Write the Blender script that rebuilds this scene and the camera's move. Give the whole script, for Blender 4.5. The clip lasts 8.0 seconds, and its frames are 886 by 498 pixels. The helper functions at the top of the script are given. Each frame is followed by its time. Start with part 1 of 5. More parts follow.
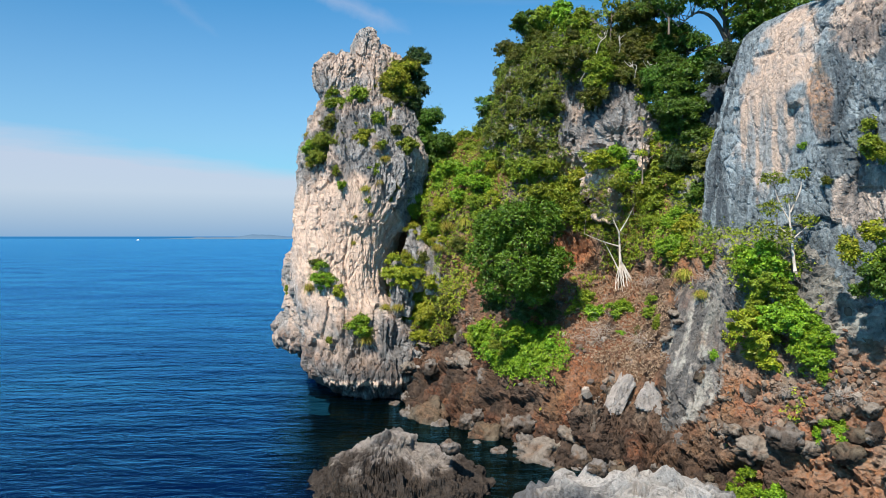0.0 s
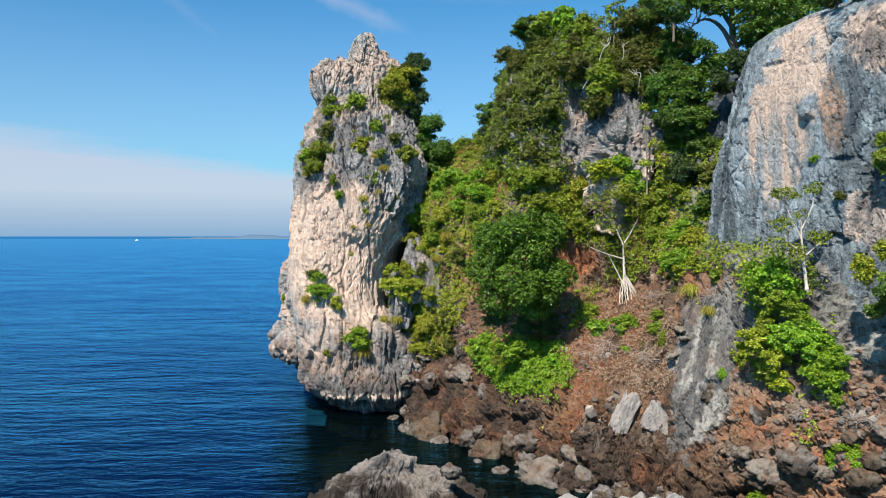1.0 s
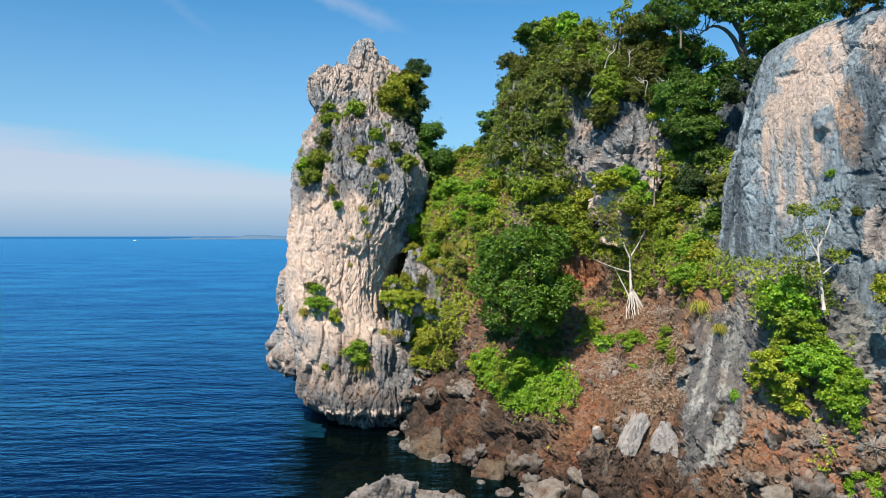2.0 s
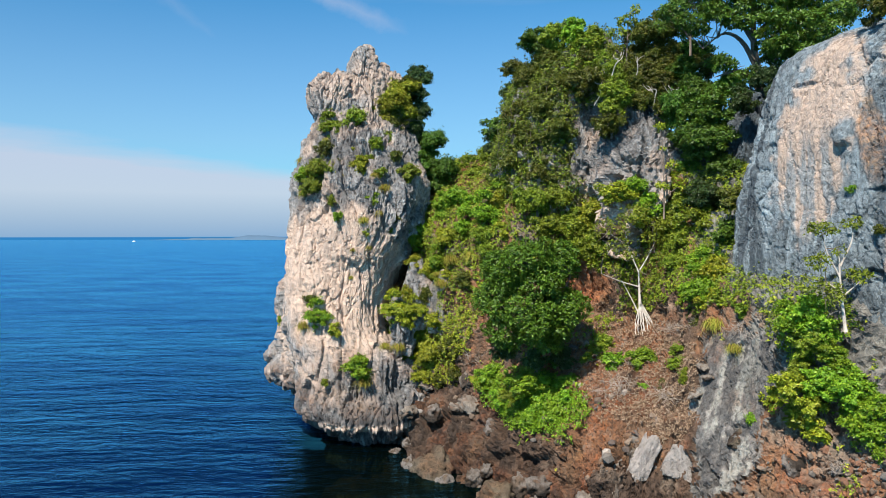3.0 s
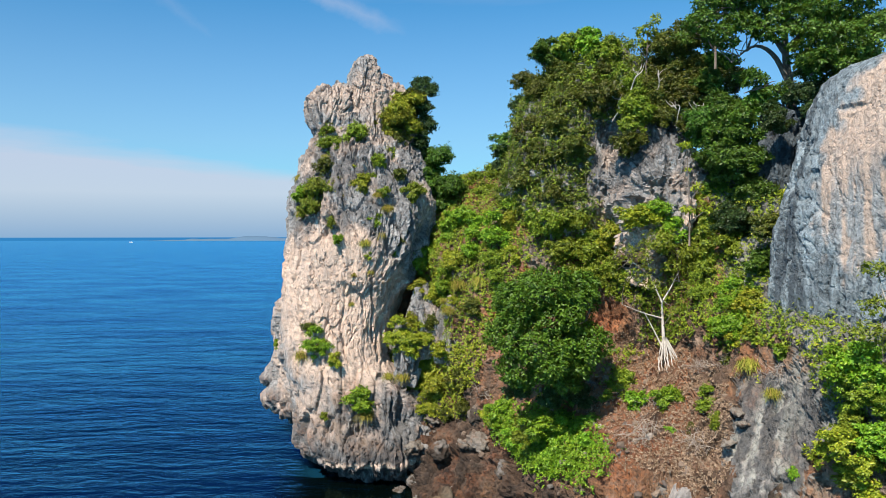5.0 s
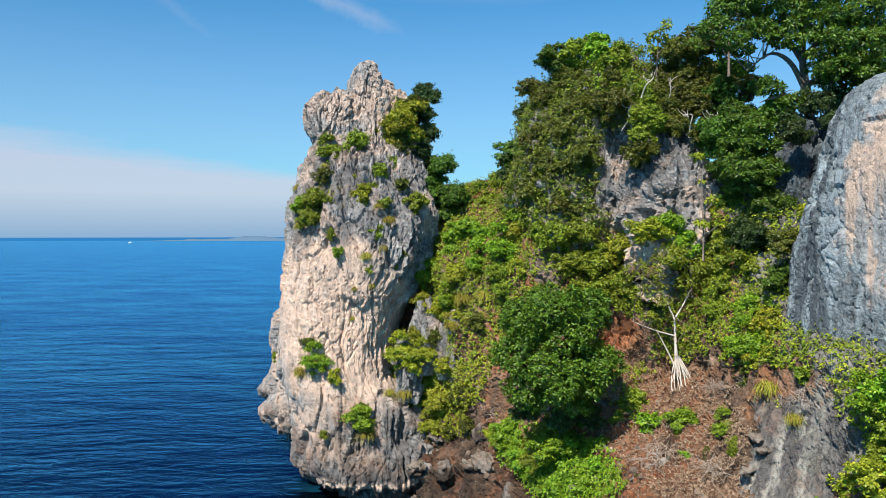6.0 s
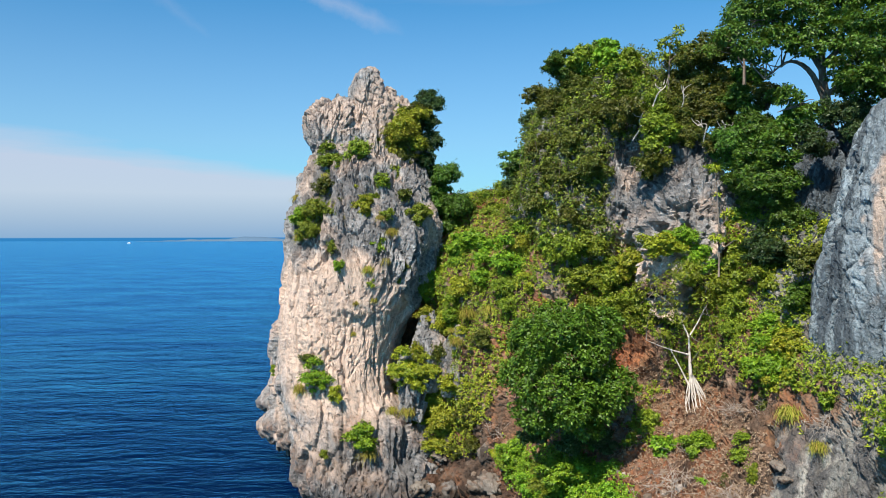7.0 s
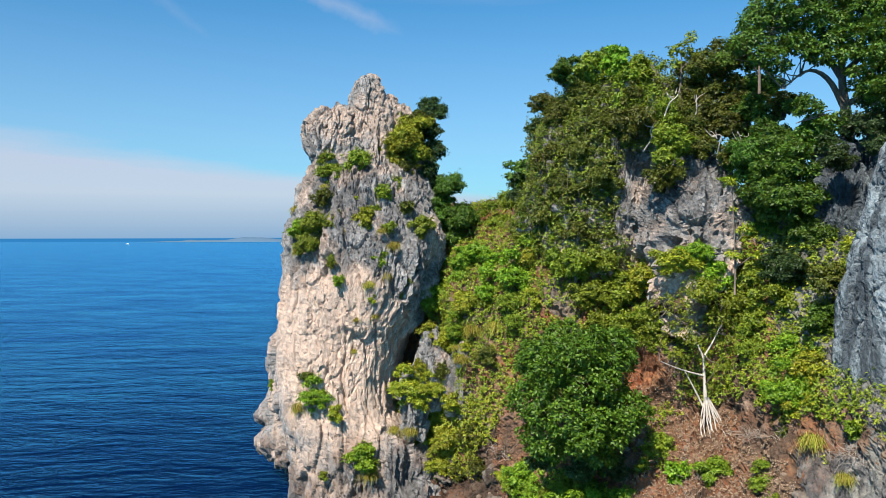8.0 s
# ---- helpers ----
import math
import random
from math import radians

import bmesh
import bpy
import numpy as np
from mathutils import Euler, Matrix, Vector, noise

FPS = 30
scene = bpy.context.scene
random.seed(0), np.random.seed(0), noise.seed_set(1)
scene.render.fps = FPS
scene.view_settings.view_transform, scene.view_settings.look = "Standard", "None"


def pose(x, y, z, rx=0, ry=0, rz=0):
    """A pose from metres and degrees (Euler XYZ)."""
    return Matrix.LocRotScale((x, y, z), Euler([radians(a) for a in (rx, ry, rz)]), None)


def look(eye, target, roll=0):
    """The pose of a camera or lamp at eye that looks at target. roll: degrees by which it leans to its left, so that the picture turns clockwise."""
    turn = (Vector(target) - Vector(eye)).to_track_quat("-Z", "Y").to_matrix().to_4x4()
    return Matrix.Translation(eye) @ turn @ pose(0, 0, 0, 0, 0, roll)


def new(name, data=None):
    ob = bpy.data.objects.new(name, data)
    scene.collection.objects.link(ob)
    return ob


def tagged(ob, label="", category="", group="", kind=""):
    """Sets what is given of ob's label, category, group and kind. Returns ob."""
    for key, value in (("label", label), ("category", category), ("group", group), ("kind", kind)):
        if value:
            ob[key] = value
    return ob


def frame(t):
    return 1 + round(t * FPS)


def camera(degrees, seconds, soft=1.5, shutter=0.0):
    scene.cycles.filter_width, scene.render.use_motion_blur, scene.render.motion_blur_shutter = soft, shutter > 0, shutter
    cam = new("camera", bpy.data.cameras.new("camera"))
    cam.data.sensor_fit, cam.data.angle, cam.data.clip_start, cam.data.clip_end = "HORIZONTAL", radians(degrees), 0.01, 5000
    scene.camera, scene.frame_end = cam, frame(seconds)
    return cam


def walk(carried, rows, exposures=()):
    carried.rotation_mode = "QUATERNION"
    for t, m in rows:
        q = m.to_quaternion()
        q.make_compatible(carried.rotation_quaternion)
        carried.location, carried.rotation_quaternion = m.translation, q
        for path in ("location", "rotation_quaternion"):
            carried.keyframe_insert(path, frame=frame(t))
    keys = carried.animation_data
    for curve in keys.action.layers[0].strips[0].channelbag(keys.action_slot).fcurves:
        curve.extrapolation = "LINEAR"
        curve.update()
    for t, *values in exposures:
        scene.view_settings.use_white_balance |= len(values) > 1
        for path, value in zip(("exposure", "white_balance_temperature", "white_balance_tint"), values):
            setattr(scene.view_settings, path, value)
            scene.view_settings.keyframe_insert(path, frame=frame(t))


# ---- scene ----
cam = camera(59.9, 8.0, soft=0.7)
METRES, EYE, TILT, LEAN, TURN = 17.0, 15.2, -0.93, 0.0, 0.0
ROWS = [
    (0.0, 0.0, 0.0, 0.0, 0.0, 0.0, -0.0),
    (0.5, -0.0014, 0.0407, 0.0288, -0.05, -0.0, -0.01),
    (1.0, -0.0034, 0.0856, 0.0581, -0.07, -0.01, 0.01),
    (1.5, -0.0092, 0.1334, 0.0879, -0.12, -0.02, 0.03),
    (3.0, -0.0354, 0.2843, 0.1784, -0.25, 0.0, 0.1),
    (3.5, -0.0453, 0.3404, 0.2067, -0.28, 0.02, 0.11),
    (4.0, -0.057, 0.4011, 0.235, -0.33, 0.01, 0.09),
    (4.5, -0.0676, 0.4626, 0.264, -0.36, 0.03, 0.11),
    (6.0, -0.0962, 0.6385, 0.3531, -0.47, 0.02, 0.14),
    (6.5, -0.1085, 0.696, 0.3817, -0.5, 0.02, 0.15),
    (7.0, -0.1186, 0.7533, 0.4103, -0.54, 0.04, 0.14),
    (7.5, -0.1279, 0.8114, 0.4409, -0.57, 0.04, 0.17),
    (8.0, -0.1361, 0.8694, 0.4704, -0.6, 0.06, 0.19),
]
walk(cam, [(t, pose(0, 0, EYE, TILT, LEAN, TURN) @ pose(METRES * x, METRES * y, METRES * z, 90 + pitch, roll, yaw)) for t, x, y, z, yaw, pitch, roll in ROWS])

# ---- world, sun, exposure ----
scene.view_settings.exposure = 0.93
SUN_AZ, SUN_EL = math.radians(207), math.radians(49)   # clockwise from +y
sun_dir = Vector((math.sin(SUN_AZ) * math.cos(SUN_EL), math.cos(SUN_AZ) * math.cos(SUN_EL), math.sin(SUN_EL)))
sun = new("sun", bpy.data.lights.new("sun", "SUN"))
sun.data.energy, sun.data.angle, sun.data.color = 5.0, math.radians(0.53), (1.0, 0.89, 0.75)
sun.matrix_world = look((0, 0, 0), -sun_dir)


class Nodes:
    """Short hand for building node trees."""

    def __init__(self, tree):
        self.t = tree

    def n(self, kind, ins=None, operation="", data_type="", blend_type="", sky_type="", attribute_name="", feature=""):
        node = self.t.nodes.new("ShaderNode" + kind)
        if data_type:
            node.data_type = data_type
        if operation:
            node.operation = operation
        if blend_type:
            node.blend_type = blend_type
        if sky_type:
            node.sky_type = sky_type
        if attribute_name:
            node.attribute_name = attribute_name
        if feature:
            node.feature = feature
        for k, v in (ins or {}).items():
            self.put(node.inputs[k], v)
        return node

    def put(self, sock, v):
        if isinstance(v, bpy.types.NodeSocket):
            self.t.links.new(v, sock)
        elif isinstance(v, (tuple, list)) and len(v) == 3 and sock.type == "RGBA":
            sock.default_value = (*v, 1.0)
        else:
            sock.default_value = v

    def math(self, op, a, b=0.0, clamp=False):
        node = self.n("Math", {0: a, 1: b}, operation=op)
        node.use_clamp = clamp
        return node.outputs[0]

    def mix(self, f, a, b, blend="MIX"):
        node = self.n("Mix", data_type="RGBA", blend_type=blend)
        self.put(node.inputs[0], f)
        self.put(node.inputs[6], a)
        self.put(node.inputs[7], b)
        return node.outputs[2]

    def ramp(self, f, lo, hi, a=0.0, b=1.0):
        return self.n("MapRange", {0: f, 1: lo, 2: hi, 3: a, 4: b}).outputs[0]

    def noise(self, vec, scale, detail=4.0, rough=0.55, dist=0.0):
        return self.n("TexNoise", {"Vector": vec, "Scale": scale, "Detail": detail, "Roughness": rough, "Distortion": dist}).outputs[0]

    def scaled(self, vec, sx, sy, sz):
        return self.n("VectorMath", {0: vec, 1: (sx, sy, sz)}, operation="MULTIPLY").outputs[0]


def sky_world():
    world = bpy.data.worlds.new("sky")
    scene.world = world
    world.use_nodes = True
    world.node_tree.nodes.clear()
    k = Nodes(world.node_tree)
    sky = k.n("TexSky", sky_type="NISHITA")
    sky.sun_disc = False
    sky.sun_elevation, sky.sun_rotation = SUN_EL, SUN_AZ
    sky.air_density, sky.dust_density, sky.ozone_density = 1.0, 0.6, 2.5
    blue = k.mix(1.0, sky.outputs[0], (0.46, 1.22, 1.55), "MULTIPLY")
    way = k.n("TexCoord").outputs["Generated"]
    xyz = k.n("SeparateXYZ", {0: way})
    up = xyz.outputs[2]
    # low bank of thin haze cloud over the horizon, fading upwards, uneven at its top
    side = k.math("MULTIPLY", k.math("ADD", xyz.outputs[0], 0.5), -0.10)
    edge = k.math("ADD", k.math("SUBTRACT", up, side), k.math("MULTIPLY", k.math("SUBTRACT", k.noise(k.scaled(way, 2.0, 2.0, 14.0), 1.6, 5.0), 0.5), 0.07))
    bank = k.ramp(edge, 0.138, 0.100)
    # two long thin wisps and some faint veils higher up
    cover = k.math("MULTIPLY", bank, 0.80)
    for point, along, length, width, amount in (((-0.115, 0.95, 0.285), (0.93, 0.0, -0.37), 0.10, 0.011, 0.30), ((-0.30, 0.92, 0.262), (0.74, 0.0, -0.67), 0.075, 0.012, 0.12), ((-0.47, 0.86, 0.14), (0.98, 0.0, -0.16), 0.22, 0.008, 0.20)):
        rel = k.n("VectorMath", {0: way, 1: point}, operation="SUBTRACT").outputs[0]
        run = k.n("VectorMath", {0: rel, 1: along}, operation="DOT_PRODUCT").outputs["Value"]
        off = k.n("VectorMath", {0: rel, 1: (-along[2], 0.0, along[0])}, operation="DOT_PRODUCT").outputs["Value"]
        ragged = k.math("MULTIPLY", k.math("SUBTRACT", k.noise(k.scaled(way, 9.0, 9.0, 9.0), 2.0, 6.0, 0.65), 0.5), width * 3.0)
        across = k.ramp(k.math("ABSOLUTE", k.math("ADD", off, ragged)), width * 1.4, 0.0)
        wisp = k.math("MULTIPLY", across, k.ramp(k.math("ABSOLUTE", run), length, length * 0.35, 0.0, amount))
        cover = k.math("MAXIMUM", cover, wisp)
    veil = k.ramp(k.noise(k.n("Mapping", {0: way, 2: (0.0, math.radians(14), 0.0), 3: (1.0, 1.0, 9.0)}).outputs[0], 1.8, 6.0, 0.6), 0.5, 0.8, 0.0, 0.16)
    cover = k.math("MAXIMUM", cover, k.math("MULTIPLY", veil, k.ramp(up, 0.02, 0.12)))
    cover = k.math("MAXIMUM", cover, k.ramp(up, 0.30, 0.12, 0.0, 0.26))
    col = k.mix(cover, blue, (6.5, 6.75, 8.1))
    col = k.mix(k.ramp(up, 0.055, 0.0, 0.0, 0.85), col, (2.3, 4.3, 6.8))
    # sea haze below the eye's level, where the sheet of water ends
    col = k.mix(k.ramp(up, 0.0006, -0.0006), col, (0.36, 2.5, 5.9))
    bg = k.n("Background", {0: col, 1: 0.05})
    out = k.n("OutputWorld")
    world.node_tree.links.new(bg.outputs[0], out.inputs[0])


sky_world()


# ---- noise on arrays of points ----
def hash01(ix, iy, iz, seed=0):
    h = (ix * 374761393 + iy * 668265263 + iz * 2147483647 + seed * 1274126177) & 0xFFFFFFFF
    h = ((h ^ (h >> 13)) * 1274126177) & 0xFFFFFFFF
    h = ((h ^ (h >> 16)) * 2246822519) & 0xFFFFFFFF
    return ((h ^ (h >> 15)) & 0xFFFFFF) / float(0xFFFFFF)


def value_noise(p, seed=0):
    i = np.floor(p).astype(np.int64)
    f = p - i
    f = f * f * f * (f * (f * 6 - 15) + 10)
    out = np.zeros(len(p))
    for dx in (0, 1):
        wx = f[:, 0] if dx else 1 - f[:, 0]
        for dy in (0, 1):
            wy = f[:, 1] if dy else 1 - f[:, 1]
            for dz in (0, 1):
                wz = f[:, 2] if dz else 1 - f[:, 2]
                out += wx * wy * wz * hash01(i[:, 0] + dx, i[:, 1] + dy, i[:, 2] + dz, seed)
    return out * 2 - 1


def fbm(p, octaves=4, seed=0, gain=0.5, ridged=False):
    total, amp, norm = np.zeros(len(p)), 1.0, 0.0
    turn = np.array([[0.8, 0.6, 0], [-0.6, 0.8, 0], [0, 0, 1]]) @ np.array([[1, 0, 0], [0, 0.8, 0.6], [0, -0.6, 0.8]])
    for o in range(octaves):
        v = value_noise(p, seed + o * 17)
        total += amp * ((1 - 2 * np.abs(v)) if ridged else v)
        norm += amp
        amp *= gain
        p = (p @ turn) * 2.03 + 11.3
    return total / norm


def smooth(a, b, x):
    t = np.clip((x - a) / (b - a), 0, 1)
    return t * t * (3 - 2 * t)


# ---- materials ----
def material(name):
    m = bpy.data.materials.new(name)
    m.use_nodes = True
    m.node_tree.nodes.clear()
    return m, Nodes(m.node_tree)


def finish(m, k, shader):
    out = k.n("OutputMaterial")
    m.node_tree.links.new(shader, out.inputs[0])
    return m


def rock_material(name, grey=(0.25, 0.25, 0.255), pale=(0.56, 0.44, 0.36), dark=(0.07, 0.075, 0.085), rust=(0.27, 0.12, 0.065), bump=0.75, speckle=0.72):
    """Weathered limestone. The point attribute 'stain' holds pale scars, rust and dark weathering."""
    m, k = material(name)
    pos = k.n("NewGeometry").outputs["Position"]
    att = k.n("Attribute", attribute_name="stain")
    rgb = k.n("SeparateXYZ", {0: att.outputs["Vector"]})
    tall = k.scaled(pos, 1.0, 1.0, 0.16)
    streak = k.noise(tall, 1.1, 6.0, 0.62, 0.4)
    grain = k.noise(pos, 3.2, 8.0, 0.68)
    broad = k.noise(pos, 0.33, 4.0)
    fine = k.noise(pos, 14.0, 5.0, 0.7)
    col = k.mix(k.ramp(grain, 0.3, 0.72), tuple(c * 0.6 for c in grey), tuple(min(1, c * 1.5) for c in grey))
    col = k.mix(k.ramp(streak, 0.5, 0.68, 0.0, 0.75), col, tuple(min(1, c * 1.9) for c in grey))
    col = k.mix(k.math("MULTIPLY", rgb.outputs[0], k.ramp(k.math("ADD", grain, k.math("MULTIPLY", broad, 0.6)), 0.45, 0.85, 0.45, 1.0)), col,
                k.mix(k.ramp(fine, 0.3, 0.7), tuple(c * 0.82 for c in pale), tuple(min(1, c * 1.12) for c in pale)))
    col = k.mix(k.math("MULTIPLY", rgb.outputs[1], k.ramp(grain, 0.32, 0.62)), col,
                k.mix(k.ramp(broad, 0.35, 0.65), rust, (rust[0] * 0.75 + 0.06, rust[1] + 0.07, rust[2] + 0.05)))
    col = k.mix(k.math("MULTIPLY", rgb.outputs[2], k.ramp(streak, 0.3, 0.65, 1.0, 0.6)), col, k.mix(k.ramp(fine, 0.35, 0.7), dark, tuple(c * 1.9 for c in dark)))
    mottle = k.ramp(k.noise(k.scaled(pos, 1.0, 1.0, 0.6), 2.4, 12.0, 0.78), 0.52, 0.60)
    col = k.mix(k.math("MULTIPLY", mottle, k.ramp(rgb.outputs[0], 0.0, 1.0, speckle, 0.30)), col, k.mix(0.5, dark, tuple(c * 0.45 for c in grey)))
    # small pits: their shade is put into the colour, besides the bump
    hole = k.n("TexVoronoi", {"Vector": k.scaled(pos, 1.0, 1.0, 0.7), "Scale": 2.3, "Randomness": 1.0}).outputs[0]
    hole = k.ramp(k.math("ADD", hole, k.math("MULTIPLY", k.math("SUBTRACT", grain, 0.5), 0.5)), 0.12, 0.05)
    col = k.mix(k.math("MULTIPLY", hole, 0.6), col, tuple(c * 0.9 for c in dark))
    h = k.math("ADD", k.math("MULTIPLY", grain, 1.0), k.math("MULTIPLY", fine, 0.35))
    cut = k.ramp(k.math("ABSOLUTE", k.math("SUBTRACT", k.noise(k.scaled(pos, 1.0, 1.0, 0.35), 1.3, 5.0, 0.6, 0.6), 0.5)), 0.0, 0.025, 0.35, 0.0)   # thin splits
    h = k.math("SUBTRACT", k.math("SUBTRACT", h, cut), k.math("MULTIPLY", hole, 0.5))
    b = k.n("Bump", {"Strength": bump, "Distance": 0.45, "Height": h})
    sh = k.n("BsdfPrincipled", {"Base Color": col, "Roughness": 0.9, "Specular IOR Level": 0.25, "Normal": b.outputs[0]})
    return finish(m, k, sh.outputs[0])


def leaf_material(name, a, b, c, glow=0.22):
    """Leaves: three greens, varied leaf by leaf and plant by plant, some light let through."""
    m, k = material(name)
    isl = k.n("NewGeometry").outputs["Random Per Island"]
    per = k.n("ObjectInfo").outputs["Random"]
    col = k.mix(k.ramp(isl, 0.0, 1.0), tuple(v * 0.8 for v in a), tuple(v * 1.2 for v in b))
    col = k.mix(k.ramp(isl, 0.82, 1.0), col, c)
    col = k.n("HueSaturation", {"Hue": k.ramp(per, 0, 1, 0.485, 0.512), "Saturation": 1.0, "Value": k.ramp(per, 0, 1, 0.8, 1.2), "Color": col}).outputs[0]
    sh = k.n("BsdfPrincipled", {"Base Color": col, "Roughness": 0.52, "Specular IOR Level": 0.35})
    tr = k.n("BsdfTranslucent", {"Color": k.mix(0.5, col, (0.20, 0.26, 0.02))})
    return finish(m, k, k.n("MixShader", {0: glow, 1: sh.outputs[0], 2: tr.outputs[0]}).outputs[0])


def bark_material(name, a, b):
    m, k = material(name)
    pos = k.n("NewGeometry").outputs["Position"]
    g = k.noise(k.scaled(pos, 6, 6, 1.5), 2.0, 6.0, 0.65)
    col = k.mix(k.ramp(g, 0.3, 0.7), a, b)
    bp = k.n("Bump", {"Strength": 0.5, "Distance": 0.05, "Height": g})
    return finish(m, k, k.n("BsdfPrincipled", {"Base Color": col, "Roughness": 0.9, "Normal": bp.outputs[0]}).outputs[0])


def water_material():
    m, k = material("sea_water")
    pos = k.n("NewGeometry").outputs["Position"]
    att = k.n("Attribute", attribute_name="shallow_mirror").outputs["Fac"]
    turned = k.n("Mapping", {0: pos, 2: (0, 0, math.radians(12)), 3: (0.45, 1.0, 1.0)}).outputs[0]
    swell = k.noise(turned, 0.22, 3.0, 0.5)
    chop = k.noise(turned, 0.9, 5.0, 0.6, 0.5)
    ripple = k.noise(turned, 3.4, 4.0, 0.6)
    far = k.noise(k.n("Mapping", {0: pos, 2: (0, 0, math.radians(8)), 3: (0.5, 1.0, 1.0)}).outputs[0], 0.05, 10.0, 0.72)   # wind patches and wave groups, painted into the reflection's tint and strength
    h = k.math("ADD", k.math("MULTIPLY", swell, 0.9), k.math("ADD", k.math("MULTIPLY", chop, 0.42), k.math("MULTIPLY", ripple, 0.09)))
    b = k.n("Bump", {"Strength": 0.5, "Distance": 0.9, "Height": h})
    wide = k.noise(k.scaled(pos, 0.012, 0.02, 0.02), 1.0, 4.0)
    deep = k.mix(k.ramp(wide, 0.35, 0.65), (0.0003, 0.004, 0.024), (0.0003, 0.0065, 0.034))
    # darker body over shallows and where the stack's reflection is painted in
    body = k.n("BsdfDiffuse", {"Color": k.mix(att, deep, (0.0015, 0.005, 0.005))})
    clear = k.n("BsdfTransparent", {"Color": (0.27, 0.36, 0.27)})
    body = k.n("MixShader", {0: k.math("MULTIPLY", att, 0.65), 1: body.outputs[0], 2: clear.outputs[0]})
    gloss = k.n("BsdfGlossy", {"Color": k.mix(k.ramp(far, 0.36, 0.64), (0.135, 0.50, 0.90), (0.19, 0.69, 1.0)), "Roughness": 0.1, "Normal": b.outputs[0]})
    fr = k.n("Fresnel", {"IOR": 1.333, "Normal": b.outputs[0]})
    return finish(m, k, k.n("MixShader", {0: k.math("MULTIPLY", k.math("MULTIPLY", k.math("POWER", fr.outputs[0], 3.0), k.ramp(far, 0.35, 0.65, 0.7, 1.3)), 6.0, True), 1: body.outputs[0], 2: gloss.outputs[0]}).outputs[0])


ROCK = rock_material("limestone", grey=(0.28, 0.275, 0.275), pale=(0.68, 0.515, 0.415), dark=(0.03, 0.032, 0.036), rust=(0.27, 0.125, 0.07))
ROCK_BROWN = rock_material("shore_rock", grey=(0.0765, 0.0595, 0.0467), pale=(0.23, 0.212, 0.2), dark=(0.017, 0.0136, 0.0119), rust=(0.17, 0.0723, 0.0382))
ROCK_BLUE = rock_material("blue_grey_limestone", grey=(0.19, 0.232, 0.26), pale=(0.53, 0.41, 0.335), dark=(0.022, 0.03, 0.04), rust=(0.50, 0.25, 0.14))
ROCK_SLOPE = rock_material("grey_slope_rock", grey=(0.19, 0.182, 0.175), pale=(0.44, 0.451, 0.408), dark=(0.0382, 0.0408, 0.0442), rust=(0.255, 0.102, 0.051))
ROCK_SLAB = rock_material("pale_slab", grey=(0.144, 0.135, 0.126), pale=(0.414, 0.405, 0.396))
ROCK_OUTCROP = rock_material("outcrop_rock", grey=(0.075, 0.06, 0.05), pale=(0.30, 0.275, 0.26), dark=(0.022, 0.018, 0.016), rust=(0.15, 0.09, 0.04))
SOIL = rock_material("hill_soil", grey=(0.125, 0.083, 0.059), pale=(0.33, 0.26, 0.205), dark=(0.022, 0.017, 0.015), rust=(0.36, 0.112, 0.042), speckle=0.45)
LEAF = {
    "deep": leaf_material("leaf_deep_green", (0.0255, 0.0723, 0.0068), (0.0638, 0.145, 0.011), (0.111, 0.204, 0.0213)),
    "tree": leaf_material("leaf_tree_green", (0.0305, 0.071, 0.00435), (0.0724, 0.141, 0.00798), (0.123, 0.202, 0.0159)),
    "mid": leaf_material("leaf_mid_green", (0.0858, 0.137, 0.00927), (0.186, 0.25, 0.0157), (0.219, 0.269, 0.0278)),
    "bright": leaf_material("leaf_bright_green", (0.0858, 0.19, 0.00858), (0.163, 0.292, 0.0137), (0.275, 0.361, 0.0258)),
    "yellow": leaf_material("leaf_yellow_green", (0.138, 0.187, 0.011), (0.27, 0.303, 0.0176), (0.363, 0.319, 0.0308)),
    "olive": leaf_material("leaf_olive", (0.038, 0.054, 0.006), (0.090, 0.108, 0.011), (0.135, 0.120, 0.022)),
    # darker, bluer leaves: shade is put into their colour
    "shade": leaf_material("leaf_shaded_green", (0.0153, 0.0382, 0.0119), (0.034, 0.0723, 0.0187), (0.0553, 0.102, 0.0255)),
}
BARK_WHITE = bark_material("pale_bark", (0.27, 0.24, 0.21), (0.52, 0.48, 0.44))
BARK_GREY = bark_material("grey_bark", (0.07, 0.055, 0.045), (0.19, 0.16, 0.135))
WATER = water_material()


# ---- mesh helpers ----
def link_mesh(name, verts, faces, mat, parent=None, smooth_faces=True, label=""):
    me = bpy.data.meshes.new(name)
    me.from_pydata(verts if isinstance(verts, list) else verts.tolist(), [], faces if isinstance(faces, list) else faces.tolist())
    if smooth_faces:
        me.polygons.foreach_set("use_smooth", [True] * len(me.polygons))
    me.materials.append(mat)
    ob = new(name, me)
    if parent:
        ob.parent = parent
    if label:
        ob["label"] = label
    return ob


def part(name, bm, mat, parent=None, label=""):
    me = bpy.data.meshes.new(name)
    bm.to_mesh(me)
    bm.free()
    me.materials.append(mat)
    ob = new(name, me)
    ob.parent = parent
    if label:
        ob["label"] = label
    return ob


def grid_faces(nv, nu, closed):
    a = np.arange(nv * nu).reshape(nv, nu)
    if closed:
        b = np.roll(a, -1, 1)
        q = np.stack([a[:-1], b[:-1], b[1:], a[1:]], -1).reshape(-1, 4)
    else:
        q = np.stack([a[:-1, :-1], a[:-1, 1:], a[1:, 1:], a[1:, :-1]], -1).reshape(-1, 4)
    return q


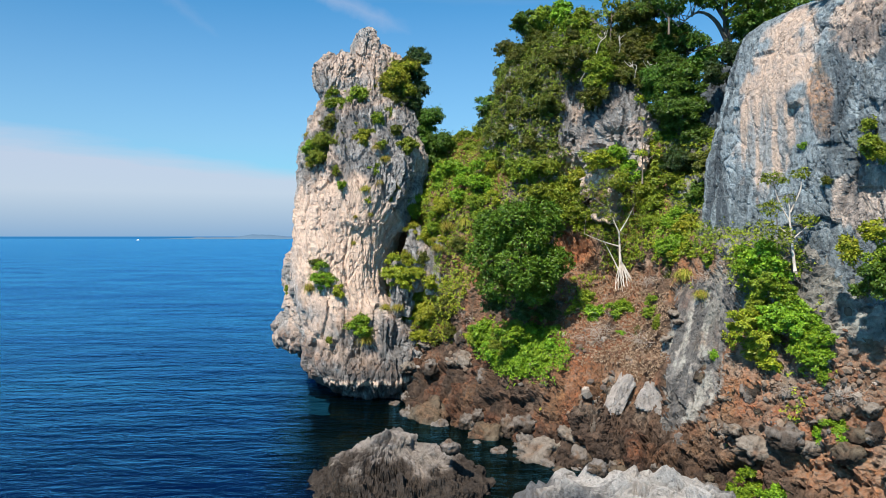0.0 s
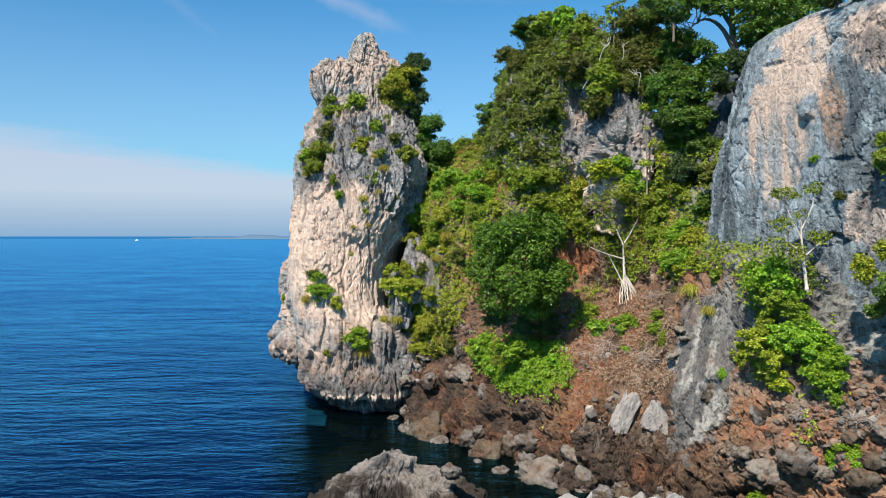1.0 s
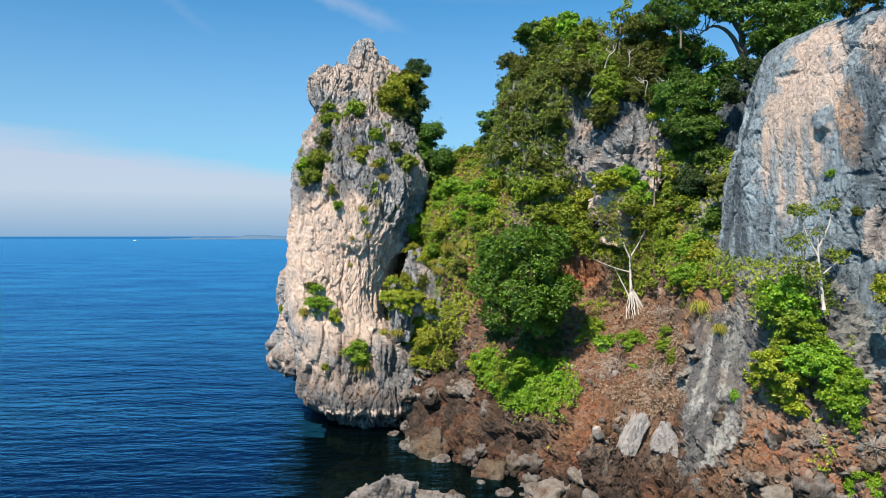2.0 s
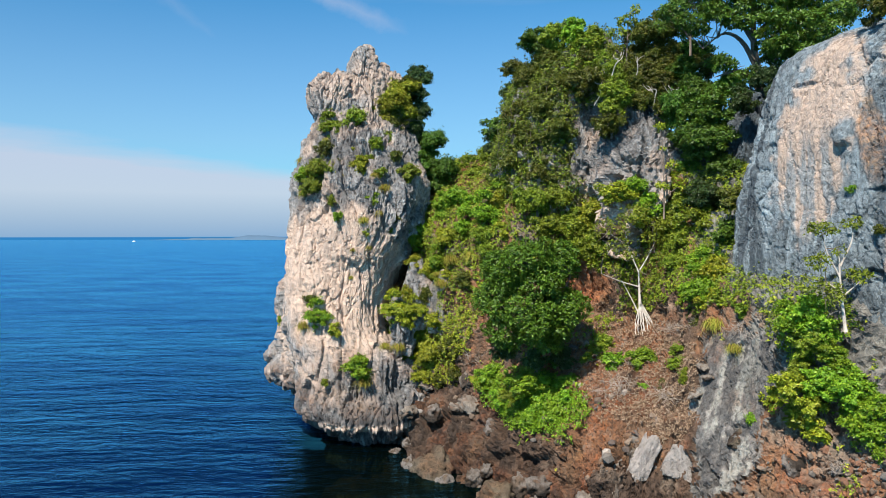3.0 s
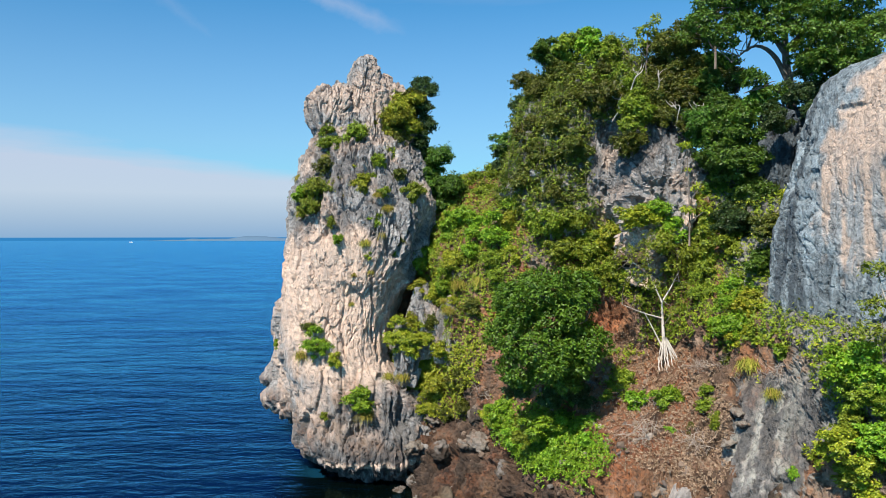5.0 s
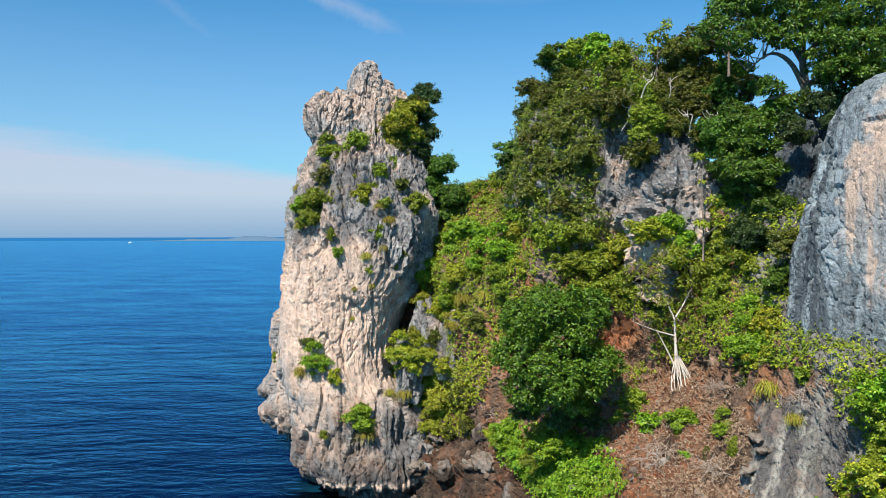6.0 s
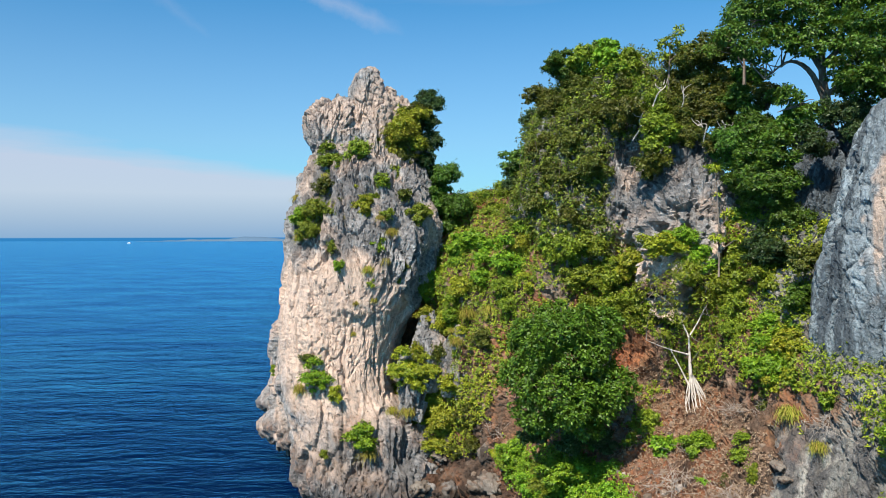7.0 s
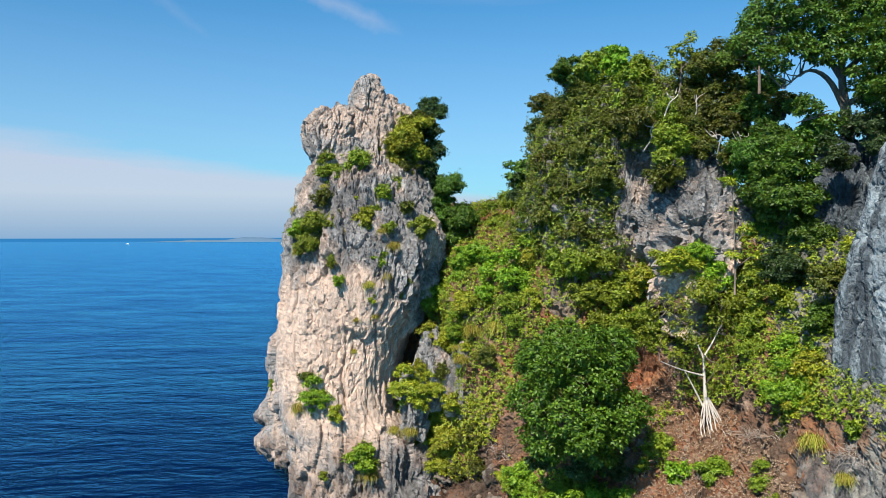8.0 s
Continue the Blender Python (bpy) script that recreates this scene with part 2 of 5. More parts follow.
def grid_normals(P, closed):
    du = (np.roll(P, -1, 1) - np.roll(P, 1, 1)) if closed else np.gradient(P, axis=1)
    dv = np.gradient(P, axis=0)
    n = np.cross(du, dv)
    return n / np.maximum(np.linalg.norm(n, axis=2, keepdims=True), 1e-9)


def unevenly(P, closed, seed=1):
    """Shifts grid points a little within their own surface, so that no rows show."""
    rng = np.random.default_rng(seed)
    du = (np.roll(P, -1, 1) - P) if closed else np.gradient(P, axis=1)
    dv = np.gradient(P, axis=0)
    a, b = rng.uniform(-0.42, 0.42, P.shape[:2] + (1,)), rng.uniform(-0.42, 0.42, P.shape[:2] + (1,))
    a[:, [0, -1]] *= 1.0 if closed else 0.0
    a[[0, -1]], b[[0, -1]] = 0.0, 0.0
    return P + a * du + b * dv


def spline(keys, values, at):
    """Smooth curve through values at rising keys (Catmull-Rom, no overshoot past the ends)."""
    keys, values, at = np.asarray(keys, float), np.asarray(values, float), np.asarray(at, float)
    slope = np.gradient(values, keys, axis=0)
    i = np.clip(np.searchsorted(keys, at, "right") - 1, 0, len(keys) - 2)
    h = keys[i + 1] - keys[i]
    t = (at - keys[i]) / h
    shape = (-1,) + (1,) * (values.ndim - 1)
    t, h = t.reshape(shape), h.reshape(shape)
    return ((2 * t ** 3 - 3 * t ** 2 + 1) * values[i] + (t ** 3 - 2 * t ** 2 + t) * h * slope[i]
            + (-2 * t ** 3 + 3 * t ** 2) * values[i + 1] + (t ** 3 - t ** 2) * h * slope[i + 1])


def facets(p, size, seed, squash=0.7):
    """Angular broken rock: every cell is a plane of its own tilt and standing. Returns the relief (about -1 to 1) and a thin joint mask."""
    warp = np.stack([fbm(p / (size * 1.1), 3, seed + s) for s in (21, 22, 23)], 1) * 0.45
    q = p * np.array([1, 1, squash]) / size + warp
    i = np.floor(q).astype(np.int64)
    f1, f2, who, tilt = np.full(len(p), 9.0), np.full(len(p), 9.0), np.zeros(len(p)), np.zeros(len(p))
    for dx in (-1, 0, 1):
        for dy in (-1, 0, 1):
            for dz in (-1, 0, 1):
                c = i + (dx, dy, dz)
                r = [hash01(c[:, 0], c[:, 1], c[:, 2], seed + s) for s in (1, 2, 3, 4, 5, 6, 7)]
                off = q - (c + np.stack(r[:3], 1))
                d = (off ** 2).sum(1)
                lean = off[:, 0] * (r[3] - 0.5) + off[:, 1] * (r[4] - 0.5) + off[:, 2] * (r[5] - 0.45)
                nearer = d < f1
                f2 = np.where(nearer, f1, np.minimum(f2, d))
                who, tilt = np.where(nearer, r[6], who), np.where(nearer, lean, tilt)
                f1 = np.where(nearer, d, f1)
    gap = np.sqrt(f2) - np.sqrt(f1)
    return (who - 0.5) * 1.1 + tilt * 1.8, np.exp(-gap / 0.035)


def rock_relief(p, broad=1.0, ridge=0.4, flute=0.35, block=0.6, crack=0.2, size=2.4, seed=0, groove=0.0, spike=0.0, tall=1.0, fine=0.09, chip=1.0):
    """How far a rock face stands out from its plain form, in metres, at points p."""
    d = broad * fbm(p / 6.5, 3, seed)
    upright = p * np.array([1, 1, tall])                # below 1: blocks and ridges drawn out upwards
    d += ridge * fbm(upright / 2.6, 4, seed + 3, 0.55, True)
    d += flute * fbm(p * np.array([1 / 0.9, 1 / 0.9, 1 / 7.0]), 3, seed + 7, 0.6, True)
    a, ja = facets(upright, size, seed)
    b, jb = facets(upright, size * 0.42, seed + 40)
    c, jc = facets(upright, size * 0.2, seed + 60)
    d += block * (a + chip * (0.42 * b + 0.2 * c)) - crack * (ja + chip * (0.5 * jb + 0.2 * jc))
    if groove:                                        # rain runnels: narrow upright furrows, deeper in some places
        wav = p + np.stack([fbm(p / 3.0, 2, seed + 51), fbm(p / 3.0, 2, seed + 52), 0 * p[:, 2]], 1) * 0.8
        g = np.clip(1 - np.abs(value_noise(wav * np.array([0.85, 0.85, 0.10]), seed + 53)) * 1.0, 0, 1) ** 9
        g2 = np.clip(1 - np.abs(value_noise(wav * np.array([2.1, 2.1, 0.22]) + 7, seed + 54)), 0, 1) ** 8
        d -= groove * (g + 0.4 * g2) * smooth(-0.35, 0.25, fbm(p / 4.0, 2, seed + 55))
    if spike:
        d += spike * fbm(p * np.array([1.3, 1.3, 0.6]), 4, seed + 57, 0.6, True)
    d += fine * fbm(p / 0.6, 2, seed + 31, 0.6, True)
    return d - d.mean()


def rock_column(name, rings, mat, stains, nu=320, step=0.2, power=2.6, relief=None, turn=0.0, top=True, front=1.2, calm=None, dents=(), soft_faces=False):
    """A rock body through level rings (z, cx, cy, rx, ry); more columns of faces on its front (towards -y)."""
    rings = np.array(rings, float)
    zs = np.arange(rings[0, 0], rings[-1, 0] + 1e-6, step)
    r = spline(rings[:, 0], rings[:, 1:], zs)
    u = np.linspace(0, 2 * np.pi, 40001)             # u = pi looks to -y
    ex = 2.0 / power
    ux, uy = np.sign(np.sin(u)) * np.abs(np.sin(u)) ** ex, np.sign(np.cos(u)) * np.abs(np.cos(u)) ** ex
    mean = r[:, 2:4].mean(0)
    go = np.concatenate([[0.0], np.cumsum(np.hypot(np.diff(ux) * mean[0], np.diff(uy) * mean[1]) * (1 + front * (uy[1:] < 0.2)))])
    even = np.linspace(0, go[-1], nu, endpoint=False)
    ux, uy = np.interp(even, go, ux), np.interp(even, go, uy)
    a = math.radians(turn)
    X = r[:, 2:3] * ux[None]
    Y = r[:, 3:4] * uy[None]
    P = np.stack([r[:, 0:1] + X * math.cos(a) - Y * math.sin(a), r[:, 1:2] + X * math.sin(a) + Y * math.cos(a), np.repeat(zs[:, None], nu, 1)], -1)
    if top:                                         # rounded cap of shrinking rings
        last = P[-1]
        mid = last.mean(0)
        caps = [mid + (last - mid) * math.cos(w) + np.array([0, 0, math.sin(w) * 0.9]) for w in np.linspace(0.12, 1.5, 14)]
        P = np.concatenate([P, np.stack(caps)], 0)
    N = grid_normals(P, True)
    P = unevenly(P, True)
    centre = P.mean((0, 1))
    if ((P[:, :, :2] - centre[:2]) * N[:, :, :2]).sum() < 0:
        N = -N
    flat = P.reshape(-1, 3)
    d = rock_relief(flat, **(relief or {}))
    if calm:                                          # smoother where the face has broken off
        d = d * (1 - calm(flat))
    for at, wide, tall, deep in dents:                # caves and niches: steep roof, sloping floor
        q = flat - np.array(at)
        side = np.hypot(q[:, 0], q[:, 1])
        rise = q[:, 2] if deep > 0 else -q[:, 2]        # bosses are steep below instead
        roof = np.where(rise > 0, np.abs(q[:, 2]) / tall * 2.2, np.abs(q[:, 2]) / tall)
        d = d - deep * smooth(1.0, 0.55, np.sqrt((side / wide) ** 2 + roof ** 2))
    Q = flat + N.reshape(-1, 3) * d[:, None]
    F = grid_faces(P.shape[0], nu, True).tolist()
    n0 = len(Q)
    F.append([n0 - nu + i for i in range(nu)])
    ob = link_mesh(name, Q, F, mat, smooth_faces=soft_faces)
    M = grid_normals(Q.reshape(P.shape), True).reshape(-1, 3)
    if (M * N.reshape(-1, 3)).sum() < 0:
        M = -M
    add_stain(ob, stains(Q, M, d))
    return ob


def add_stain(ob, rgb):
    att = ob.data.attributes.new("stain", "FLOAT_VECTOR", "POINT")
    att.data.foreach_set("vector", np.clip(np.stack(rgb, 1), 0, 1).astype(np.float32).ravel())


def level_line(points, n):
    """n points along an open plan line, smooth and evenly spaced by share."""
    return spline(np.linspace(0, 1, len(points)), np.array(points, float), np.linspace(0, 1, n))


# ---- sea ----
def seabed():
    g = np.linspace(-1, 1, 70)
    X, Y = np.meshgrid(g * 45 + 5, g * 40 + 55)
    P = np.stack([X, Y, 0 * X], -1).reshape(-1, 3)
    P[:, 2] = -6.6 + 0.7 * fbm(P / 5.0, 3, 4)
    ob = link_mesh("seabed", P, grid_faces(70, 70, False), ROCK_BROWN)
    w = fbm(P / 3.0, 3, 6)
    add_stain(ob, (0 * w, 0 * w, 0.6 + 0.4 * w))
    return tagged(ob, "dark rocky seabed under the clear shallows", "seabed", kind="structure")


seabed()


def sea():
    n = 90
    g = np.concatenate([-np.geomspace(4950, 30, 20), np.linspace(-28, 28, n), np.geomspace(30, 4950, 20)])
    X, Y = np.meshgrid(g, g + 60.0)
    P = np.stack([X, Y, 0 * X], -1).reshape(-1, 3)
    ob = link_mesh("water", P, grid_faces(len(g), len(g), False), WATER)
    x, y = P[:, 0], P[:, 1]
    off_shore = 43.8 - (0.70 * x + 0.715 * y)
    # shallows, widened to paint in the dark reflection of stack and cliff
    near = smooth(24.0, 8.0, off_shore + 1.5 * fbm(P / 4.0, 3, 3)) * smooth(-13, -9, x + 0.1 * (y - 50)) * smooth(30, 36, y) * smooth(80, 74, y)
    att = ob.data.attributes.new("shallow_mirror", "FLOAT", "POINT")
    att.data.foreach_set("value", near.astype(np.float32))
    return tagged(ob, "deep blue rippled open sea reaching the horizon", "water", kind="structure")


sea()


# ---- the rock masses ----
def weather(p, n, seed):
    """Dark lichen on faces that the rain reaches, in upright streaks; nothing on faces that overhang."""
    st = fbm(p * np.array([0.75, 0.75, 0.14]), 4, seed)
    sp = fbm(p / 0.9, 3, seed + 4)
    return np.clip(smooth(-0.35, 0.55, n[:, 2] + 0.9 * st + 0.35 * sp), 0, 1)


def stack_scar(p):
    x, y, z = p.T
    return 0.5 * smooth(0.5, -0.4, ((x + 9.8) / 5.4) ** 2 + ((z - 13.0) / 7.5) ** 2 - 1)


def stack_stains(p, n, d):
    x, y, z = p.T
    w = fbm(p / 2.2, 4, 5)
    scar = ((x + 9.4 + 0.12 * (z - 14)) / 5.5) ** 2 + ((z - 14.0) / 6.8) ** 2 - 1
    pale = smooth(0.3, -0.25, scar + w * 0.8)
    strip = smooth(0.2, -0.2, ((x + 5.7 - 0.28 * (z - 13)) / 0.95) ** 2 + ((z - 13.0) / 4.6) ** 2 - 1 + w * 0.5)
    pale = np.maximum(pale, strip)
    pale = np.maximum(pale, 0.75 * smooth(0.0, 0.35, w + 0.05))
    rust = 0.9 * smooth(9.5, 5.0, z + w * 4 - 0.3 * (x + 9)) * smooth(-0.3, 0.35, fbm(p / 1.6, 3, 8))
    dark = weather(p, n, 12) * (0.30 + 0.5 * smooth(14, 22, z + w * 5 + 0.5 * (x + 9))) * (1 - 0.75 * smooth(0.3, -0.4, scar + w * 0.6)) * (1 - 0.9 * strip)
    dark = np.maximum(dark, smooth(4.6, 2.0, z + w * 1.6) * 0.97)
    dark = np.maximum(dark, 0.66 * smooth(9.0, 4.0, z + w * 3 - 0.3 * (x + 9)))
    white = smooth(2.25, 1.95, z + w * 0.5) * smooth(1.45, 1.65, z + w * 0.5) * smooth(-12.0, -10, x)
    return np.maximum(pale * smooth(1.6, 4.0, z + w), white), rust * (1 - white), dark * (1 - 0.95 * white)


def plain_stains(p, n, d):
    w = fbm(p / 2.0, 4, 5)
    return 0.7 * smooth(-0.35, 0.2, w), 0 * w, weather(p, n, 13) * 0.3


def buttress_stains(p, n, d):
    w = fbm(p * np.array([0.5, 0.5, 0.2]), 4, 9)
    return 0.8 * smooth(-0.1, 0.3, w), 0 * w, np.maximum(weather(p, n, 19) * 0.5, 0.4 * smooth(0.0, 0.4, -w))


def shoulder_rust_and_shade(p, n, d):
    w = fbm(p / 1.5, 4, 18)
    # rust patches; dark nearly everywhere, standing in for the canopy's shade on dark rock
    return 0 * w, 0.4 * smooth(0.1, 0.4, w), 0.85 + 0.15 * smooth(-0.2, 0.2, w)


def outcrop_stains(p, n, d):
    w = fbm(p / 1.3, 4, 6)
    return 0.8 * smooth(1.7, 2.3, p[:, 2] + w * 0.9 + 0.5 * n[:, 2]), 0.2 * smooth(0.1, 0.4, w), smooth(2.0, 1.3, p[:, 2] + w)


def crag_stains(p, n, d):
    x, y, z = p.T
    w = fbm(p / 2.0, 4, 15)
    low = smooth(24.2, 21.6, z + 1.5 * w)
    pale = np.maximum(low * smooth(-0.25, 0.2, fbm(p * np.array([0.9, 0.9, 0.25]), 3, 16)), 0.7 * smooth(0.12, 0.4, w))
    dark = np.maximum(weather(p, n, 14) * 0.95, 0.75 * smooth(-0.25, 0.25, fbm(p * np.array([1.1, 1.1, 0.3]), 4, 17))) * (1 - 0.7 * low)
    return pale, 0.45 * smooth(0.15, 0.45, fbm(p / 2, 3, 77)) * smooth(24, 20, z), dark


CLIFF_EDGE, CLIFF_ALONG, CLIFF_IN = np.array([18.1, 53.3]), np.array([0.521, -0.854]), np.array([0.854, 0.521])


def right_stains(p, n, d):
    """Blue-grey rain streaks, a broad cream scar, an orange run beside it."""
    x, y, z = p.T
    w = fbm(p * np.array([0.6, 0.6, 0.12]), 4, 33)
    v = fbm(p / 1.5, 5, 34, 0.6)
    run = (p[:, :2] - CLIFF_EDGE) @ CLIFF_ALONG          # metres along the face from its inland edge
    scar = ((run - 5.3 - 0.16 * (z - 24)) / 2.5) ** 2 + ((z - 24.0) / 5.2) ** 2 - 1
    pale = smooth(0.25, -0.2, scar + w * 1.1 + v * 1.1)
    drip = smooth(-0.1, 0.25, fbm(p * np.array([2.4, 2.4, 0.14]), 4, 38) + 0.35 * v)
    pale = pale * (1 - 0.75 * drip * smooth(25.5, 22.5, z))
    pale = np.maximum(pale, 0.85 * smooth(0.2, -0.2, ((run - 11.0) / 1.9) ** 2 + ((z - 27.2) / 2.0) ** 2 - 1 + w + v * 1.4))
    pale = np.maximum(pale, 0.7 * smooth(0.2, -0.2, ((run - 11.0) / 1.6) ** 2 + ((z - 17.3) / 1.6) ** 2 - 1 + w + v * 1.4))
    nose = smooth(0.9, 0.5, np.hypot((run - 7.1) / 0.9, (z - 23.9) / 1.0) + 0.8 * v)
    rust = smooth(0.3, -0.3, ((run - 8.8 + 0.1 * (z - 23)) / 0.75) ** 2 + ((z - 23.2) / 2.6) ** 2 - 1 + w * 0.8 + v * 0.8) * 0.95
    st = fbm(p * np.array([1.7, 1.7, 0.13]), 5, 36, 0.6)
    edge = smooth(3.4, 1.0, run + 1.5 * v)
    dark = smooth(-0.02, 0.16, st + 0.12 * edge + 0.2 * v) * (0.45 + 0.5 * edge)
    dark = np.maximum(dark, 0.8 * smooth(0.0, 0.3, v + 0.4 * w + 0.1) * smooth(7.5, 9.5, run))
    dark = np.maximum(dark, 0.55 * smooth(16.5, 14.0, z + 2 * v))
    dark = dark * (1 - 0.85 * smooth(0.3, -0.2, scar + v * 0.9)) + 0.3 * nose
    return pale * (1 - nose), rust, dark


SEA_STACK = rock_column("sea_stack", [
    (-2.5, -6.8, 80.5, 4.4, 8.4), (0.4, -6.8, 80.5, 4.6, 8.6), (1.5, -7.0, 80.5, 6.3, 10.3), (5, -7.6, 80.5, 6.4, 9.9), (10, -10.0, 80.5, 4.9, 9.6), (15, -9.5, 80.5, 5.2, 9.6),
    (20, -8.0, 80.5, 6.3, 10.0), (25, -7.9, 80.5, 6.0, 7.8), (28.5, -7.6, 80.5, 5.0, 5.0), (30.0, -7.2, 80.5, 4.2, 3.6)],
    ROCK, stack_stains, nu=520, step=0.14, power=2.9, relief=dict(broad=0.7, ridge=0.2, flute=0.26, block=0.46, crack=0.36, size=2.1, seed=2, groove=0.7, tall=0.5, fine=0.13, chip=1.05), calm=stack_scar, dents=(((-2.6, 72.2, 20.0), 0.8, 4.5, 2.2), ((-3.9, 71.3, 15.0), 0.8, 4.8, 2.2)))
tagged(SEA_STACK, "tall pale and grey limestone sea stack above the water", "rock", kind="structure")

tagged(rock_column("rock_fin", [(-2.5, -14.4, 94, 2.2, 12), (1.8, -14.4, 94, 2.5, 12.4), (3.2, -15.6, 94, 4.4, 13.6), (6, -15.0, 93, 3.5, 13), (10, -14.2, 92, 4.2, 12.4), (14, -12.8, 90, 3.9, 11), (18, -11.3, 88, 3.2, 8)],
       ROCK, stack_stains, nu=300, step=0.2, relief=dict(broad=0.9, block=0.75, seed=5, groove=0.5), turn=12),
       "weathered limestone fin behind the sea stack", "rock", kind="structure")


def spur(name, at, size, mat, stains, seed, label, relief=None, turn=0.0, dents=()):
    x, y, z = at
    a, b, c = size
    rings = [(z - c, x, y, a * 0.75, b * 0.75), (z - c * 0.3, x, y, a, b), (z + c * 0.35, x, y, a * 0.95, b * 0.95), (z + c * 0.8, x, y, a * 0.62, b * 0.62)]
    return tagged(rock_column(name, rings, mat, stains, nu=150, step=max(0.08, c / 40), power=2.3, relief=relief or dict(broad=0.45, ridge=0.3, flute=0.25, block=0.5, crack=0.32, size=1.8, seed=seed, groove=0.3, spike=0.0), turn=turn, dents=dents),
                  label, "rock", kind="structure")


spur("summit_shoulder", (-5.2, 80.2, 31.2), (1.8, 1.8, 2.6), ROCK, plain_stains, 6, "low summit shoulder of the sea stack")
for at, size, seed in (((-2.6, 73.0, 13.0), (1.1, 1.5, 3.0), 101), ((-0.5, 71.6, 12.2), (1.1, 1.2, 2.4), 102), ((-3.9, 72.8, 10.2), (1.0, 1.2, 2.6), 103)):
    spur("buttress", at, size, ROCK, buttress_stains, seed, "grey rock buttress beside the sea stack", dict(broad=0.35, ridge=0.2, flute=0.4, block=0.4, crack=0.3, size=1.6, seed=seed, groove=0.5, tall=0.45))

# hillside between the stack and the big cliff: plan lines, seaward side first, at rising levels
SHORE_LINES = {
    -6: [(-14, 70), (-12, 62), (-10, 58), (-5, 51), (0, 44), (5, 40.5), (10, 38), (15, 33), (28, 26)],
    -2.5: [(-7, 76), (-5.5, 70), (-3.5, 65), (2.5, 58), (7, 50.5), (11, 47.2), (15, 44.5), (20, 38.5), (31, 31)],
    0: [(-7, 76), (-4.5, 71.5), (-2, 66), (3.5, 59.5), (8, 52), (12, 49), (16, 46), (20.5, 40), (32, 32)],
    6: [(-6, 77), (-3.2, 73.5), (0.5, 70), (6, 61.5), (10.5, 54.5), (13.5, 52.3), (17, 48.3), (21, 42.3), (32, 35)],
}
UPPER_LINES = {
    12: [(-6, 78), (-3.2, 76), (-0.8, 71.3), (7.5, 65), (14.3, 62.5), (16.3, 56), (17.8, 51), (20.3, 46.0), (33, 38)],
    15: [(-5, 79), (-2.8, 77), (-0.7, 72), (6.8, 67.5), (13.2, 65), (16.8, 58.5), (18.3, 53.2), (21, 47.6), (34, 42)],
    19: [(-4, 80), (-2.2, 77.5), (-0.4, 73), (6, 69.5), (12, 67.5), (16, 64.5), (19.8, 58.5), (27, 52.5), (35, 46)],
    23: [(-4, 83), (-1.5, 80), (1.0, 76.5), (6, 73), (11, 70.5), (16, 67), (20, 61), (27, 55.5), (36, 50)],
}
HILL_LINES = {**SHORE_LINES, **UPPER_LINES}
HILL_TOP = [(-2, 88), (0.5, 85), (3, 82), (8, 78), (12, 75.5), (16, 71.5), (21, 65), (28, 60), (37, 55)]


def rain_sheet(p):
    """Where bare, rain-washed rock runs down the slope from the foot of the cliff."""
    return smooth(1.05, 0.75, np.hypot((p[:, 0] - 16.6 - 0.3 * (p[:, 2] - 8)) / 1.45, (p[:, 2] - 7.6) / 5.6) + 0.3 * fbm(p / 1.4, 4, 67))


def cliff_apron(p):
    """Dark blue-grey rock right under the cliff."""
    w = fbm(p / 3.0, 4, 41)
    return smooth(17.4, 18.4, p[:, 0] + 1.2 * w) * smooth(8.8, 10.0, p[:, 2] + 1.5 * w)


def hill_stains(p, n, d):
    x, y, z = p.T
    w = fbm(p / 3.0, 4, 41)
    v = fbm(p / 1.2, 4, 44)
    pale = 0.9 * smooth(0.05, 0.35, v + 0.3 * w + 0.42 * smooth(17, 19, x)) * smooth(1.0, 2.4, z + w)
    rust = smooth(-0.2, 0.3, w + 0.25 * v + 0.1)
    cave = smooth(1.2, 0.6, np.sqrt(((x - 11.0) / 2.4) ** 2 + ((z - 13.9) / 1.9) ** 2))
    dark = np.maximum(smooth(3.6, 1.6, z + w * 1.4 + 0.16 * (x - 8)) * 0.95, smooth(7.0, 3.0, z + w * 2.0 + 0.28 * (x - 5)) * 0.85)
    grey = smooth(15.5, 17.5, x + w) * smooth(14, 10, z) * smooth(-0.1, 0.25, fbm(p * np.array([0.45, 0.45, 0.10]), 4, 47)) * 0.6 * smooth(6, 9, z)
    sheet = rain_sheet(p)
    run = fbm(p * np.array([1.6, 1.6, 0.22]), 4, 46)
    rust = rust * (1 - 0.9 * sheet) + 0.5 * sheet * smooth(0.12, 0.4, w - 0.4 * v)
    pale = np.maximum(pale * (1 - sheet), 0.5 * sheet * smooth(0.08, 0.25, run + 0.3 * v))
    grey = np.maximum(grey, 0.85 * sheet * smooth(0.1, -0.15, run))
    apron = cliff_apron(p)
    rust = rust * (1 - 0.8 * apron)
    grey = np.maximum(grey, apron * (0.45 + 0.5 * smooth(-0.2, 0.25, v)))
    mossy = weather(p, n, 48) * 0.35 * (1 - sheet) * smooth(0, 4, x)
    dark = np.maximum(np.maximum(dark, grey), mossy)
    return pale * (1 - cave), np.maximum(rust, cave), dark * (1 - cave)


